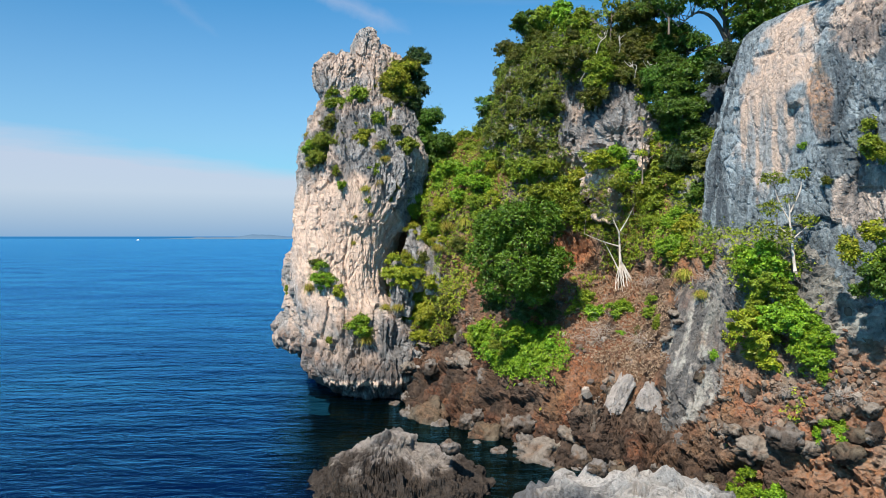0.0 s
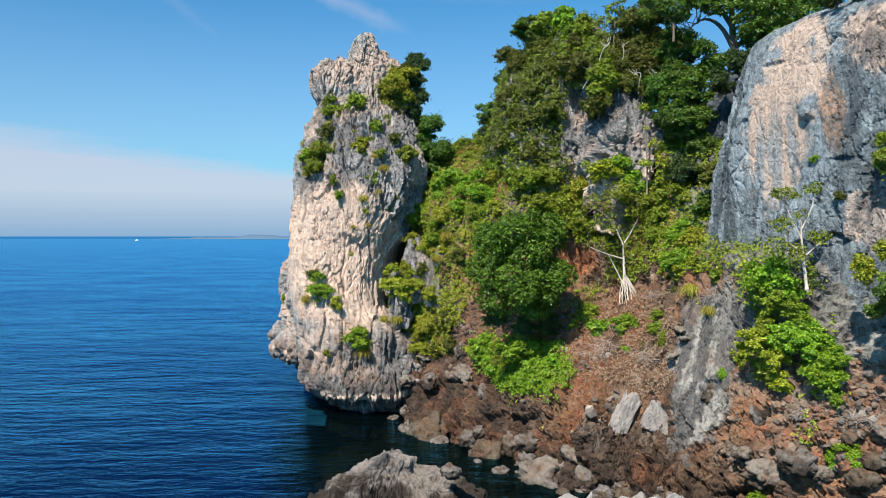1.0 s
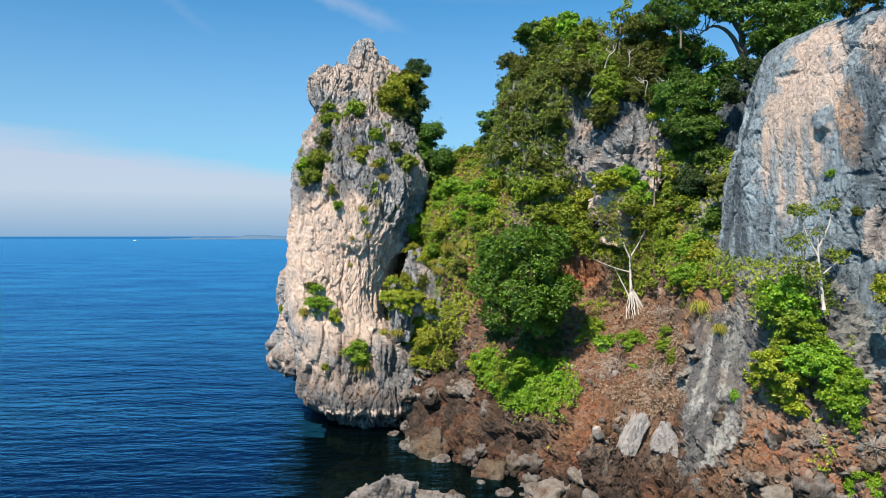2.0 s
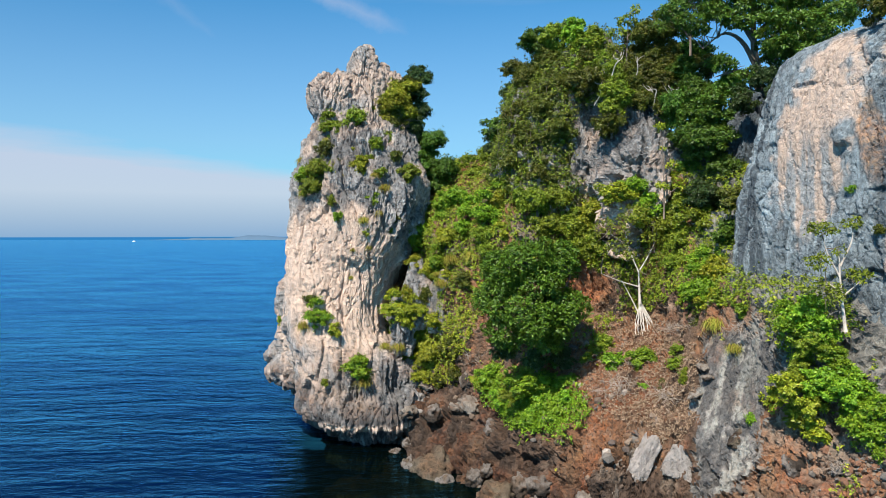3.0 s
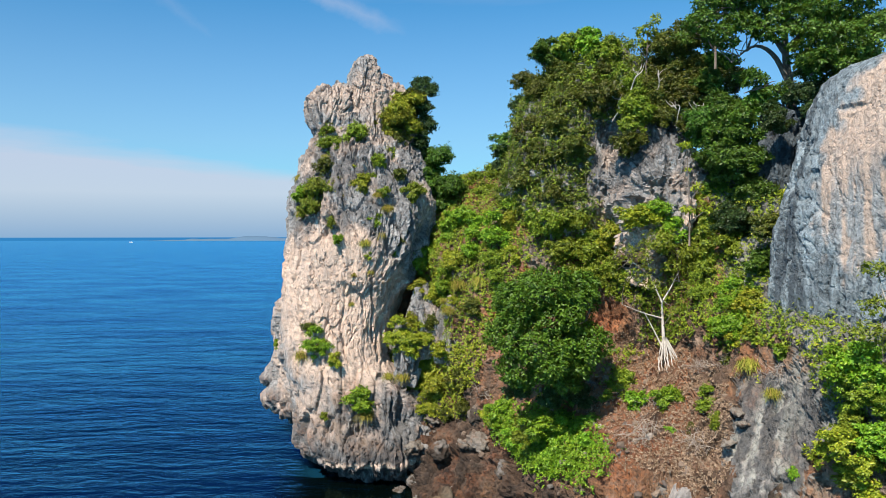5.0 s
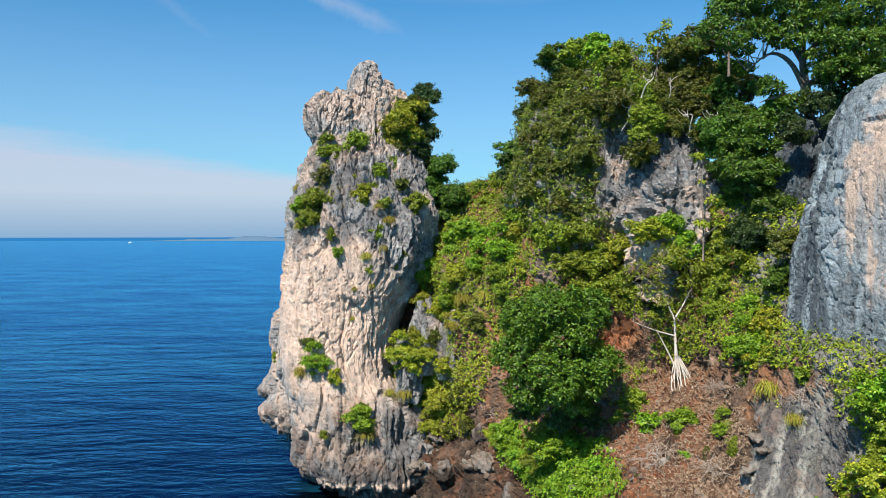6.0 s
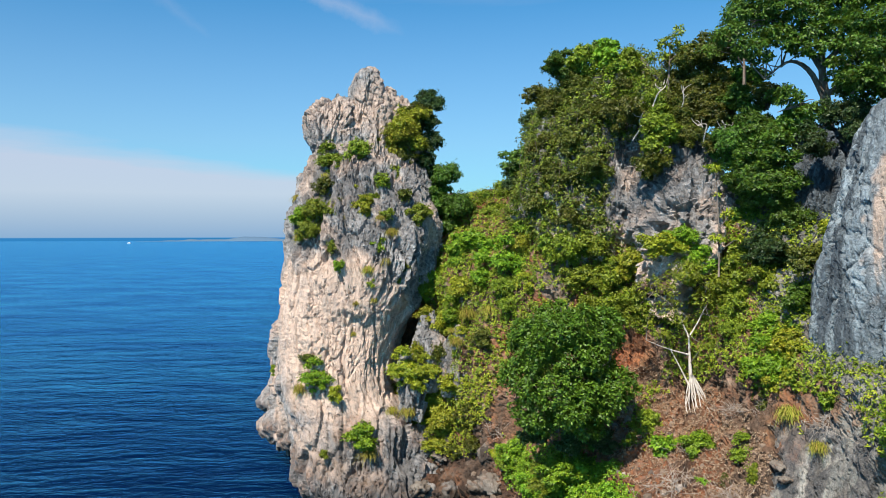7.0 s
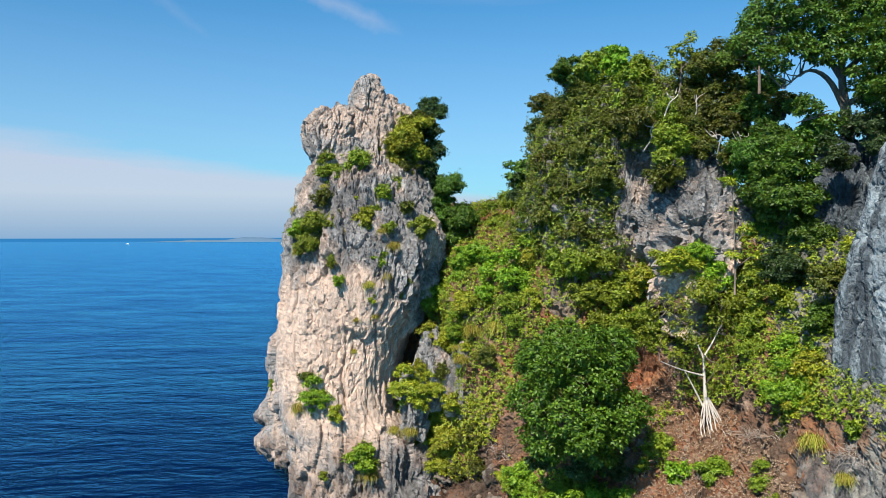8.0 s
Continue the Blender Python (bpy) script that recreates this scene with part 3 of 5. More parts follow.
def hillside():
    nu = 560
    keys = sorted(HILL_LINES)
    lines = np.stack([level_line(HILL_LINES[z], nu) for z in keys] + [level_line(HILL_TOP, nu)])
    v = np.concatenate([np.arange(-6, -0.5, 0.4), np.arange(-0.5, 26.01, 0.13)])
    XY = spline(keys + [26.0], lines.reshape(len(keys) + 1, -1), v).reshape(len(v), nu, 2)
    P = np.concatenate([XY, np.repeat(v[:, None, None], nu, 1)], 2)
    back = P[-1].copy()
    rows = [P]
    for s in np.linspace(0.1, 1.0, 10):             # gently rounded top running inland
        rows.append((back * (1 - s) + (back * 0 + np.array([26, 105, 20.0])) * s)[None])
    P = np.concatenate(rows, 0)
    N = -grid_normals(P, False)
    P = unevenly(P, False)
    if N[len(v) // 2, :, 1].mean() > 0:
        N = -N
    flat = P.reshape(-1, 3)
    d = rock_relief(flat, broad=0.8, ridge=0.22, flute=0.08, block=0.38, crack=0.26, size=1.25, seed=60, fine=0.12, chip=1.3)
    a, ja = facets(flat, 2.6, 66, 0.9)              # big broken blocks along the shore
    b, jb = facets(flat, 1.1, 69, 0.9)
    d += smooth(7.5, 4.0, flat[:, 2]) * (0.8 * a - 0.6 * ja + 0.32 * b - 0.25 * jb)
    x, y, z = flat.T
    sheet = rain_sheet(flat)
    d = d * (1 - 0.5 * sheet)                      # smooth rain-washed rock below the cliff
    # hollow of red earth beside the big tree
    d -= 1.3 * smooth(1.0, 0.35, np.sqrt(((x - 11.0) / 2.3) ** 2 + ((z - 14.0) / 1.8) ** 2))
    Q = flat + N.reshape(-1, 3) * d[:, None]
    ob = link_mesh("ground", Q, grid_faces(P.shape[0], nu, False), SOIL, smooth_faces=False)
    M = grid_normals(Q.reshape(P.shape), False).reshape(-1, 3)
    if (M * N.reshape(-1, 3)).sum() < 0:
        M = -M
    add_stain(ob, hill_stains(Q, M, d))
    # bare grey rock towards the big cliff, earth elsewhere
    ob.data.materials.append(ROCK_SLOPE)
    w = fbm(Q / 3.0, 4, 49)
    bare = np.maximum(rain_sheet(Q), cliff_apron(Q)) > 0.5
    bare |= np.hypot((Q[:, 0] - 6.5) / 1.5, (Q[:, 2] - 18.5) / 1.9) + 0.6 * w < 1.0
    first = grid_faces(P.shape[0], nu, False)[:, 0]
    ob.data.polygons.foreach_set("material_index", bare[first].astype(np.int32))
    return tagged(ob, "steep rust-brown rocky hillside above the shore", "hillside", kind="structure")


HILL = hillside()

CRAG = tagged(rock_column("crag", [(14, 12, 78, 9, 8.5), (20, 12.3, 77.5, 7.7, 8.7), (24, 12.5, 77, 7.2, 9), (28, 12.5, 77, 6.6, 8.4), (32, 12.6, 77, 6.2, 7), (34, 12.8, 77, 5.2, 5.4)],
       ROCK, crag_stains, nu=360, step=0.18, relief=dict(broad=1.5, ridge=0.5, flute=0.4, block=0.9, crack=0.3, size=2.6, seed=70, groove=0.7)),
       "wooded grey limestone crag above the hillside", "rock", kind="structure")
CRAG_SPUR = spur("crag_spur", (15.4, 69.2, 22.6), (3.6, 5.9, 6.0), ROCK, crag_stains, 72, "overhanging grey and cream rock spur", dict(broad=1.0, ridge=0.5, flute=0.5, block=0.9, crack=0.3, size=2.2, seed=71, groove=0.9), dents=(((14.4, 62.8, 22.2), 0.7, 2.6, 2.2), ((12.6, 64.3, 22.6), 0.9, 1.1, 1.5), ((17.4, 63.4, 21.0), 1.0, 1.4, 1.2)))

def cliff_scar(p):
    """The broken-away face is flatter than the rest."""
    run = (p[:, :2] - CLIFF_EDGE) @ CLIFF_ALONG
    return 0.6 * smooth(0.6, -0.3, ((run - 5.3) / 3.0) ** 2 + ((p[:, 2] - 24.0) / 5.6) ** 2 - 1)


def cliff():
    rings = []
    for z, near, lean in ((4, -3.2, -0.6), (10, -2.8, -0.3), (15, -2.1, 0.0), (17.5, -1.7, 0.0), (20, -1.3, -0.1), (23, -0.6, -0.3), (25.5, 0.1, -0.2), (27.2, 0.5, 0.0), (28.2, 0.9, 0.2), (29.0, 1.7, 0.5), (29.6, 3.4, 1.1), (30.0, 5.6, 2.0)):
        half, deep = (24.0 - near) / 2, 10.0 - 0.5 * lean
        mid = CLIFF_EDGE + CLIFF_ALONG * (near + half) + CLIFF_IN * (deep + lean)
        rings.append((z, mid[0], mid[1], half, deep))
    def on(run, z, out=0.0):
        return (*(CLIFF_EDGE + CLIFF_ALONG * run - CLIFF_IN * out), z)
    return tagged(rock_column("cliff", rings, ROCK_BLUE, right_stains, nu=700, step=0.11, power=7.0, calm=cliff_scar, front=2.5, turn=math.degrees(math.atan2(CLIFF_ALONG[1], CLIFF_ALONG[0])),
                              dents=((on(7.1, 23.4), 0.65, 0.9, -0.5), (on(4.6, 26.9), 1.1, 0.3, 0.16), (on(2.6, 23.6), 0.4, 0.35, 0.16), (on(11.0, 19.6), 0.9, 0.35, 0.25), (on(9.4, 20.6), 1.0, 0.35, 0.2), (on(11.4, 17.9), 0.9, 0.3, 0.35), (on(1.6, 28.2), 0.4, 0.5, 0.4)),
                              relief=dict(broad=0.3, ridge=0.1, flute=0.14, block=0.2, crack=0.24, size=2.2, seed=80, groove=0.15, tall=0.6, fine=0.05, chip=1.25)),
                  "sheer blue-grey limestone cliff with cream scars", "cliff", kind="structure")


cliff()
spur("cliff_shoulder", (22.7, 61.5, 23.2), (2.7, 2.5, 5.8), ROCK_BLUE, shoulder_rust_and_shade, 85, "dark rock shoulder behind the blue-grey cliff, canopy shade in its colour", dict(broad=0.6, ridge=0.4, flute=0.3, block=0.6, crack=0.3, size=1.8, seed=85, groove=0.5, tall=0.6))

JAGGED = dict(broad=0.7, ridge=0.5, flute=0.2, block=0.8, crack=0.3, size=1.5, seed=90, spike=0.4)
tagged(rock_column("shore_outcrop", [(-4, -2.6, 46.3, 6.2, 4.4), (-0.5, -2.6, 46.4, 5.8, 4.0), (0.6, -2.7, 46.6, 5.0, 3.5), (1.2, -2.9, 46.9, 4.0, 2.8), (1.8, -3.1, 47.2, 2.6, 1.9), (2.3, -3.2, 47.5, 1.1, 1.0)], ROCK_OUTCROP, outcrop_stains, nu=360, step=0.08, power=2.2,
       relief=dict(JAGGED, broad=0.4, ridge=0.12, flute=0.0, block=0.4, spike=0.0, size=0.9)), "jagged dark rock with a pale top standing in the sea", "rock", kind="structure")
spur("shore_slab", (10.2, 40.2, -1.0), (7.0, 3.4, 3.1), ROCK_SLAB, outcrop_stains, 91, "pale grey rock slab on the shore", dict(JAGGED, seed=92, spike=0.2, block=0.6), turn=-12)


# ---- far out at sea ----
def far_boat():
    bm = bmesh.new()
    prof = ((-7, 1.3, 0.1), (-7, 1.9, 2.0), (4, 1.9, 2.2), (8.5, 0.05, 2.8), (6.5, 0.05, 0.0))
    left = [bm.verts.new((x, -w, z)) for x, w, z in prof]
    right = [bm.verts.new((x, w, z)) for x, w, z in prof]
    n = len(prof)
    for i in range(n):
        bm.faces.new((left[i], left[(i + 1) % n], right[(i + 1) % n], right[i]))
    bm.faces.new(left[::-1])
    bm.faces.new(right)
    m, k = material("white_boat_paint")
    finish(m, k, k.n("BsdfPrincipled", {"Base Color": (0.8, 0.8, 0.8), "Roughness": 0.4}).outputs[0])
    root = new("motorboat")
    root.matrix_world = pose(-1190, 3000, -0.2, 0, 0, 172)
    part("hull", bm, m, root)
    bm = bmesh.new()
    bmesh.ops.create_cube(bm, size=1.0, matrix=Matrix.Translation((-1.5, 0, 3.2)) @ Matrix.Diagonal((5.5, 2.8, 2.2, 1)))
    bmesh.ops.bevel(bm, geom=bm.edges[:], offset=0.4, segments=2, affect="EDGES")
    part("cabin", bm, m, root)
    tagged(root, "small white motorboat far out on the sea", "boat")


far_boat()


def distant_land():
    """A low coast on the horizon, the air's haze put into its colour."""
    x = np.linspace(-1750, -820, 120)
    top = 10 + 11 * fbm(np.stack([x / 160, 0 * x, 0 * x], 1), 4, 3) + 12 * np.exp(-((x + 1080) / 160) ** 2)
    top = np.clip(top, 0, None) * smooth(-1750, -1500, x) + 0.5
    rows = [np.stack([x, 4500 + 0 * x, -2 + 0 * x], 1), np.stack([x, 4520 + 0 * x, top * 0.6], 1), np.stack([x, 4560 + 0 * x, top], 1), np.stack([x, 4700 + 0 * x, -2 + 0 * x], 1)]
    m, k = material("coast_haze_colour")
    tone = k.noise(k.n("NewGeometry").outputs["Position"], 0.02, 3.0)
    # pale blue stands in for the haze between eye and land
    finish(m, k, k.n("BsdfDiffuse", {"Color": k.mix(tone, (0.068, 0.12, 0.185), (0.077, 0.13, 0.195))}).outputs[0])
    tagged(link_mesh("backdrop", np.concatenate(rows), grid_faces(4, 120, False), m), "faint hazy blue coast on the horizon", "backdrop", kind="structure")


distant_land()


# ---- boulders ----
def boulder_mesh(name, seed, mat, shape=(1.0, 0.85, 0.75), detail=4):
    bm = bmesh.new()
    bmesh.ops.create_icosphere(bm, subdivisions=detail, radius=1.0)
    p = np.array([v.co for v in bm.verts])
    q = np.sign(p) * np.abs(p) ** 0.8
    q = q / np.maximum(np.linalg.norm(q, axis=1, keepdims=True), 0.2) * (0.7 + 0.3 * np.linalg.norm(q, axis=1, keepdims=True))
    a, ja = facets(p * 1.0 + seed * 3.1, 0.75, seed, 1.0)
    b, jb = facets(p * 1.0 + seed * 3.1, 0.3, seed + 11, 1.0)
    d = 0.24 * fbm(p * 1.1 + seed, 3, seed) + 0.34 * a - 0.06 * ja + 0.14 * b - 0.03 * jb + 0.04 * fbm(p * 7, 3, seed + 2, 0.6, True)
    r = (q * (1 + d[:, None])) * np.array(shape)
    for v, c in zip(bm.verts, r):
        v.co = c
    me = bpy.data.meshes.new(name)
    bm.to_mesh(me)
    bm.free()
    me.polygons.foreach_set("use_smooth", [True] * len(me.polygons))
    me.materials.append(mat)
    w = fbm(p * 1.6 + seed, 4, seed)
    top = smooth(-0.5, 0.5, p[:, 2] + w)
    rgb = (0.8 * smooth(-0.2, 0.4, w + 0.25) * top, 0.5 * smooth(0.0, 0.4, -w), 0.85 * smooth(0.15, -0.35, p[:, 2] + 0.4 * w))
    att = me.attributes.new("stain", "FLOAT_VECTOR", "POINT")
    att.data.foreach_set("vector", np.clip(np.stack(rgb, 1), 0, 1).astype(np.float32).ravel())
    return me


ROCK_GREY = rock_material("grey_boulder", grey=(0.125, 0.105, 0.088), pale=(0.27, 0.24, 0.21), dark=(0.025, 0.022, 0.02))
ROCK_PALE = rock_material("pale_boulder", grey=(0.0605, 0.0464, 0.0343), pale=(0.156, 0.128, 0.0936), dark=(0.0151, 0.0111, 0.00907))
ROCK_WHITE = rock_material("white_boulder", grey=(0.173, 0.166, 0.159), pale=(0.345, 0.318, 0.302))
BOULDER_MESH = {
    "pale": [boulder_mesh("boulder", s, ROCK_PALE) for s in (1, 2, 3)],
    "brown": [boulder_mesh("boulder", s, ROCK_BROWN) for s in (4, 5, 6)],
    "grey": [boulder_mesh("boulder", s, ROCK_GREY, (1.2, 0.9, 0.6)) for s in (7, 8)],
}
BOULDER_LABEL = {
    "pale": "pale sandy boulder lying on the rocky shore", "brown": "brown weathered boulder at the water's edge",
    "grey": "flat grey boulder on the shore slope",
}
SHORE_BOULDERS = {
    "pale": [(-1.1, 64.2, 0.1, 1.99), (3.4, 58.3, 0.0, 1.47), (7.5, 56.5, 4.3, 0.42), (21.6, 40.9, 3.7, 0.79), (22.3, 41.0, 4.6, 0.73), (21.6, 42.1, 5.5, 0.44), (19.6, 43.5, 4.7, 0.45), (16.0, 63.1, 19.8, 0.65), (15.0, 62.8, 19.1, 0.74), (12.2, 65.1, 18.5, 0.67), (12.9, 63.8, 18.7, 0.66), (3.5, 71.9, 21.2, 0.42)],
    "brown": [(0.4, 44.4, 3.0, 0.53), (5.2, 58.4, 0.8, 1.04), (6.0, 55.8, 1.6, 0.82), (9.4, 50.5, 0.7, 0.90), (8.4, 41.3, 2.7, 0.55), (1.8, 60.7, 0.6, 0.72), (4.0, 54.0, 0.0, 0.56), (-3.1, 65.2, 0.0, 0.58), (2.7, 60.7, 1.1, 0.54), (6.0, 55.5, 0.6, 0.66), (19.3, 43.1, 4.0, 0.96), (-1.2, 68.2, 3.6, 0.91)],
}
SLOPE_BOULDERS = {
    "grey": [(7.1, 53.0, 0.3, 1.73), (8.7, 52.3, 1.7, 0.77), (18.4, 44.9, 2.9, 1.19), (20.5, 43.0, 3.4, 0.76), (17.3, 45.5, 3.7, 0.61), (22.9, 41.1, 6.1, 0.55), (16.0, 53.0, 9.9, 0.39), (16.0, 52.3, 9.4, 0.31), (15.4, 52.7, 8.2, 0.39), (-3.3, 69.8, 3.3, 0.82), (0.8, 67.9, 4.1, 0.70)],
}
BOULDERS = {**SHORE_BOULDERS, **SLOPE_BOULDERS}

def boulders():
    rng = random.Random(11)
    for kind, places in BOULDERS.items():
        for x, y, z, r in places:
            ob = new("boulder", rng.choice(BOULDER_MESH[kind]))
            ob.matrix_world = pose(x, y, z - 0.1 * r, rng.uniform(-15, 15), rng.uniform(-15, 15), rng.uniform(0, 360)) @ Matrix.Scale(r, 4)
            tagged(ob, BOULDER_LABEL[kind], "boulder", "shore boulders")
    # smaller blocks strewn along the waterline, thinning up the slope
    line = level_line(HILL_LINES[0], 200)
    for i in range(90):
        x, y = line[rng.randrange(14, 150)]
        out = rng.gauss(-0.3, 1.1)
        r = rng.uniform(0.18, 0.6) * (1.3 if rng.random() < 0.2 else 1.0)
        kind = rng.choice(("brown", "brown", "brown", "pale"))
        ob = new("boulder", rng.choice(BOULDER_MESH[kind]))
        ob.matrix_world = pose(x - 0.7 * out, y - 0.7 * out, max(-0.25, -0.75 * out) * 0.9 + 0.05, rng.uniform(-30, 30), rng.uniform(-30, 30), rng.uniform(0, 360)) @ Matrix.Scale(r, 4)
        tagged(ob, BOULDER_LABEL[kind], "boulder", "shore boulders")


def drowned_boulders():
    rng = random.Random(17)
    for i in range(26):
        x, y = rng.uniform(-9.5, -3.0), rng.uniform(53.5, 62.5)
        r = rng.uniform(0.5, 1.2)
        ob = new("boulder", rng.choice(BOULDER_MESH["pale"]))
        ob.matrix_world = pose(x, y, -1.0 - 0.45 * r, rng.uniform(-20, 20), rng.uniform(-20, 20), rng.uniform(0, 360)) @ Matrix.Diagonal((r, r * 0.8, r * 0.5, 1))
        tagged(ob, "boulder under the clear water of the shallows", "boulder", "drowned boulders")


def surface_points(ob):
    me = ob.data
    co, no = np.empty(len(me.vertices) * 3, np.float32), np.empty(len(me.vertices) * 3, np.float32)
    me.vertices.foreach_get("co", co)
    me.vertices.foreach_get("normal", no)
    co, no = co.reshape(-1, 3).astype(float), no.reshape(-1, 3).astype(float)
    if (no * (co - co.mean(0) - np.array([0, 4.0, 0]))).sum() < 0:
        no = -no
    return co, no


def rubble_material():
    m, k = material("rubble")
    isl = k.n("NewGeometry").outputs["Random Per Island"]
    pos = k.n("NewGeometry").outputs["Position"]
    g = k.noise(pos, 9.0, 6.0, 0.7)
    ramp = k.n("ValToRGB", {0: isl})
    ramp.color_ramp.interpolation = "CONSTANT"
    e = ramp.color_ramp.elements
    e[0].color, e[1].position, e[1].color = (0.11, 0.08, 0.06, 1), 0.3, (0.17, 0.08, 0.045, 1)
    for at, c in ((0.5, (0.13, 0.12, 0.11, 1)), (0.72, (0.21, 0.155, 0.115, 1)), (0.9, (0.34, 0.30, 0.265, 1)), (0.95, (0.09, 0.07, 0.06, 1))):
        n = e.new(at)
        n.color = c
    col = k.mix(k.ramp(g, 0.35, 0.7, 0.0, 0.55), ramp.outputs[0], (0.07, 0.05, 0.04))
    b = k.n("Bump", {"Strength": 0.5, "Distance": 0.1, "Height": g})
    return finish(m, k, k.n("BsdfPrincipled", {"Base Color": col, "Roughness": 0.9, "Normal": b.outputs[0]}).outputs[0])


def rubble():
    """Broken stones lying thick on the lower slope, and embedded blocks."""
    rng = np.random.default_rng(55)
    co, no = surface_points(HILL)
    x, y, z = co.T
    want = smooth(2.0, 5.0, z) * smooth(11.5, 8.5, z) * (x > -4) * (x < 26) * smooth(0.0, 0.35, fbm(co / 2.5, 3, 61)) * (0.10 + 0.9 * smooth(17.2, 18.6, x - 0.3 * (z - 8)))
    want = want * (1 - rain_sheet(co))
    pick = rng.choice(len(co), 1100, replace=False, p=want / want.sum())
    bm = bmesh.new()
    bmesh.ops.create_icosphere(bm, subdivisions=1, radius=1.0)
    base = np.array([v.co for v in bm.verts])
    tri = np.array([[v.index for v in f.verts] for f in bm.faces])
    bm.free()
    n = len(pick)
    r = 0.05 + 0.24 * rng.random(n) ** 3.0
    V = base[None] * (1 + rng.uniform(-0.32, 0.32, (n, len(base), 1)))
    V = np.sign(V) * np.abs(V) ** 0.75 * rng.uniform(0.45, 1.25, (n, 1, 3)) * r[:, None, None]
    a = rng.uniform(0, 2 * np.pi, n)
    ca, sa = np.cos(a), np.sin(a)
    R = np.zeros((n, 3, 3))
    R[:, 0, 0], R[:, 0, 2], R[:, 1, 1], R[:, 2, 0], R[:, 2, 2] = ca, -sa, 1, sa, ca
    V = np.einsum("nij,nkj->nki", R, V) + (co[pick] + no[pick] * r[:, None] * 0.25)[:, None]
    F = (tri[None] + (np.arange(n) * len(base))[:, None, None]).reshape(-1, 3)
    ob = link_mesh("rubble", V.reshape(-1, 3), F, rubble_material(), smooth_faces=False)
    tagged(ob, "broken rust, grey and cream stones on the slope", "rubble", kind="stuff")
    # larger blocks set in the slope
    want = smooth(1.0, 2.0, z) * smooth(8.0, 5.0, z) * (x > -3) * (x < 25) * (0.3 + 0.7 * smooth(16.8, 18.2, x))
    for i in rng.choice(len(co), 22, replace=False, p=want / want.sum()):
        kind = ("grey", "brown", "grey", "pale")[int(rng.integers(4))]
        s = float(rng.uniform(0.25, 0.8))
        ob = new("boulder", BOULDER_MESH[kind][int(rng.integers(2))])
        ob.matrix_world = pose(*(co[i] - no[i] * 0.35 * s), *rng.uniform(0, 360, 3)) @ Matrix.Scale(s, 4)
        tagged(ob, "weathered rock block set in the earthy slope", "boulder", "slope blocks")


def rock_slab(at, size, turn, seed, label):
    """A split angular slab: a rounded box, tapered, broken into flat facets."""
    bm = bmesh.new()
    bmesh.ops.create_cube(bm, size=2.0)
    bmesh.ops.subdivide_edges(bm, edges=bm.edges[:], cuts=22, use_grid_fill=True)
    p = np.array([v.co for v in bm.verts])
    q = p / ((np.abs(p) ** 7).sum(1, keepdims=True) ** (1 / 7))
    q[:, 0] *= 1 - 0.22 * q[:, 2] + 0.18 * fbm(q * 0.9 + seed, 2, seed)
    a, ja = facets(q * np.array(size) + seed * 5.3, 0.7, seed, 0.6)
    b, jb = facets(q * np.array(size) + seed * 5.3, 0.25, seed + 5, 0.6)
    q = q * np.array(size) * (1 + (0.14 * a - 0.05 * ja + 0.06 * b - 0.02 * jb + 0.12 * fbm(q * 1.4 + seed, 3, seed + 1))[:, None])
    for v, c in zip(bm.verts, q):
        v.co = c
    me = bpy.data.meshes.new("rock_slab")
    bm.to_mesh(me)
    bm.free()
    me.materials.append(ROCK_WHITE)
    ob = new("rock_slab", me)
    w = fbm(q * 1.2 + seed, 4, seed)
    add_stain(ob, (0.5 + 0.6 * smooth(-0.3, 0.2, w), 0.3 * smooth(0.1, 0.4, -w), 0.6 * smooth(0.15, 0.45, w)))
    ob.matrix_world = pose(*at, *turn)
    tagged(ob, label, "rock")


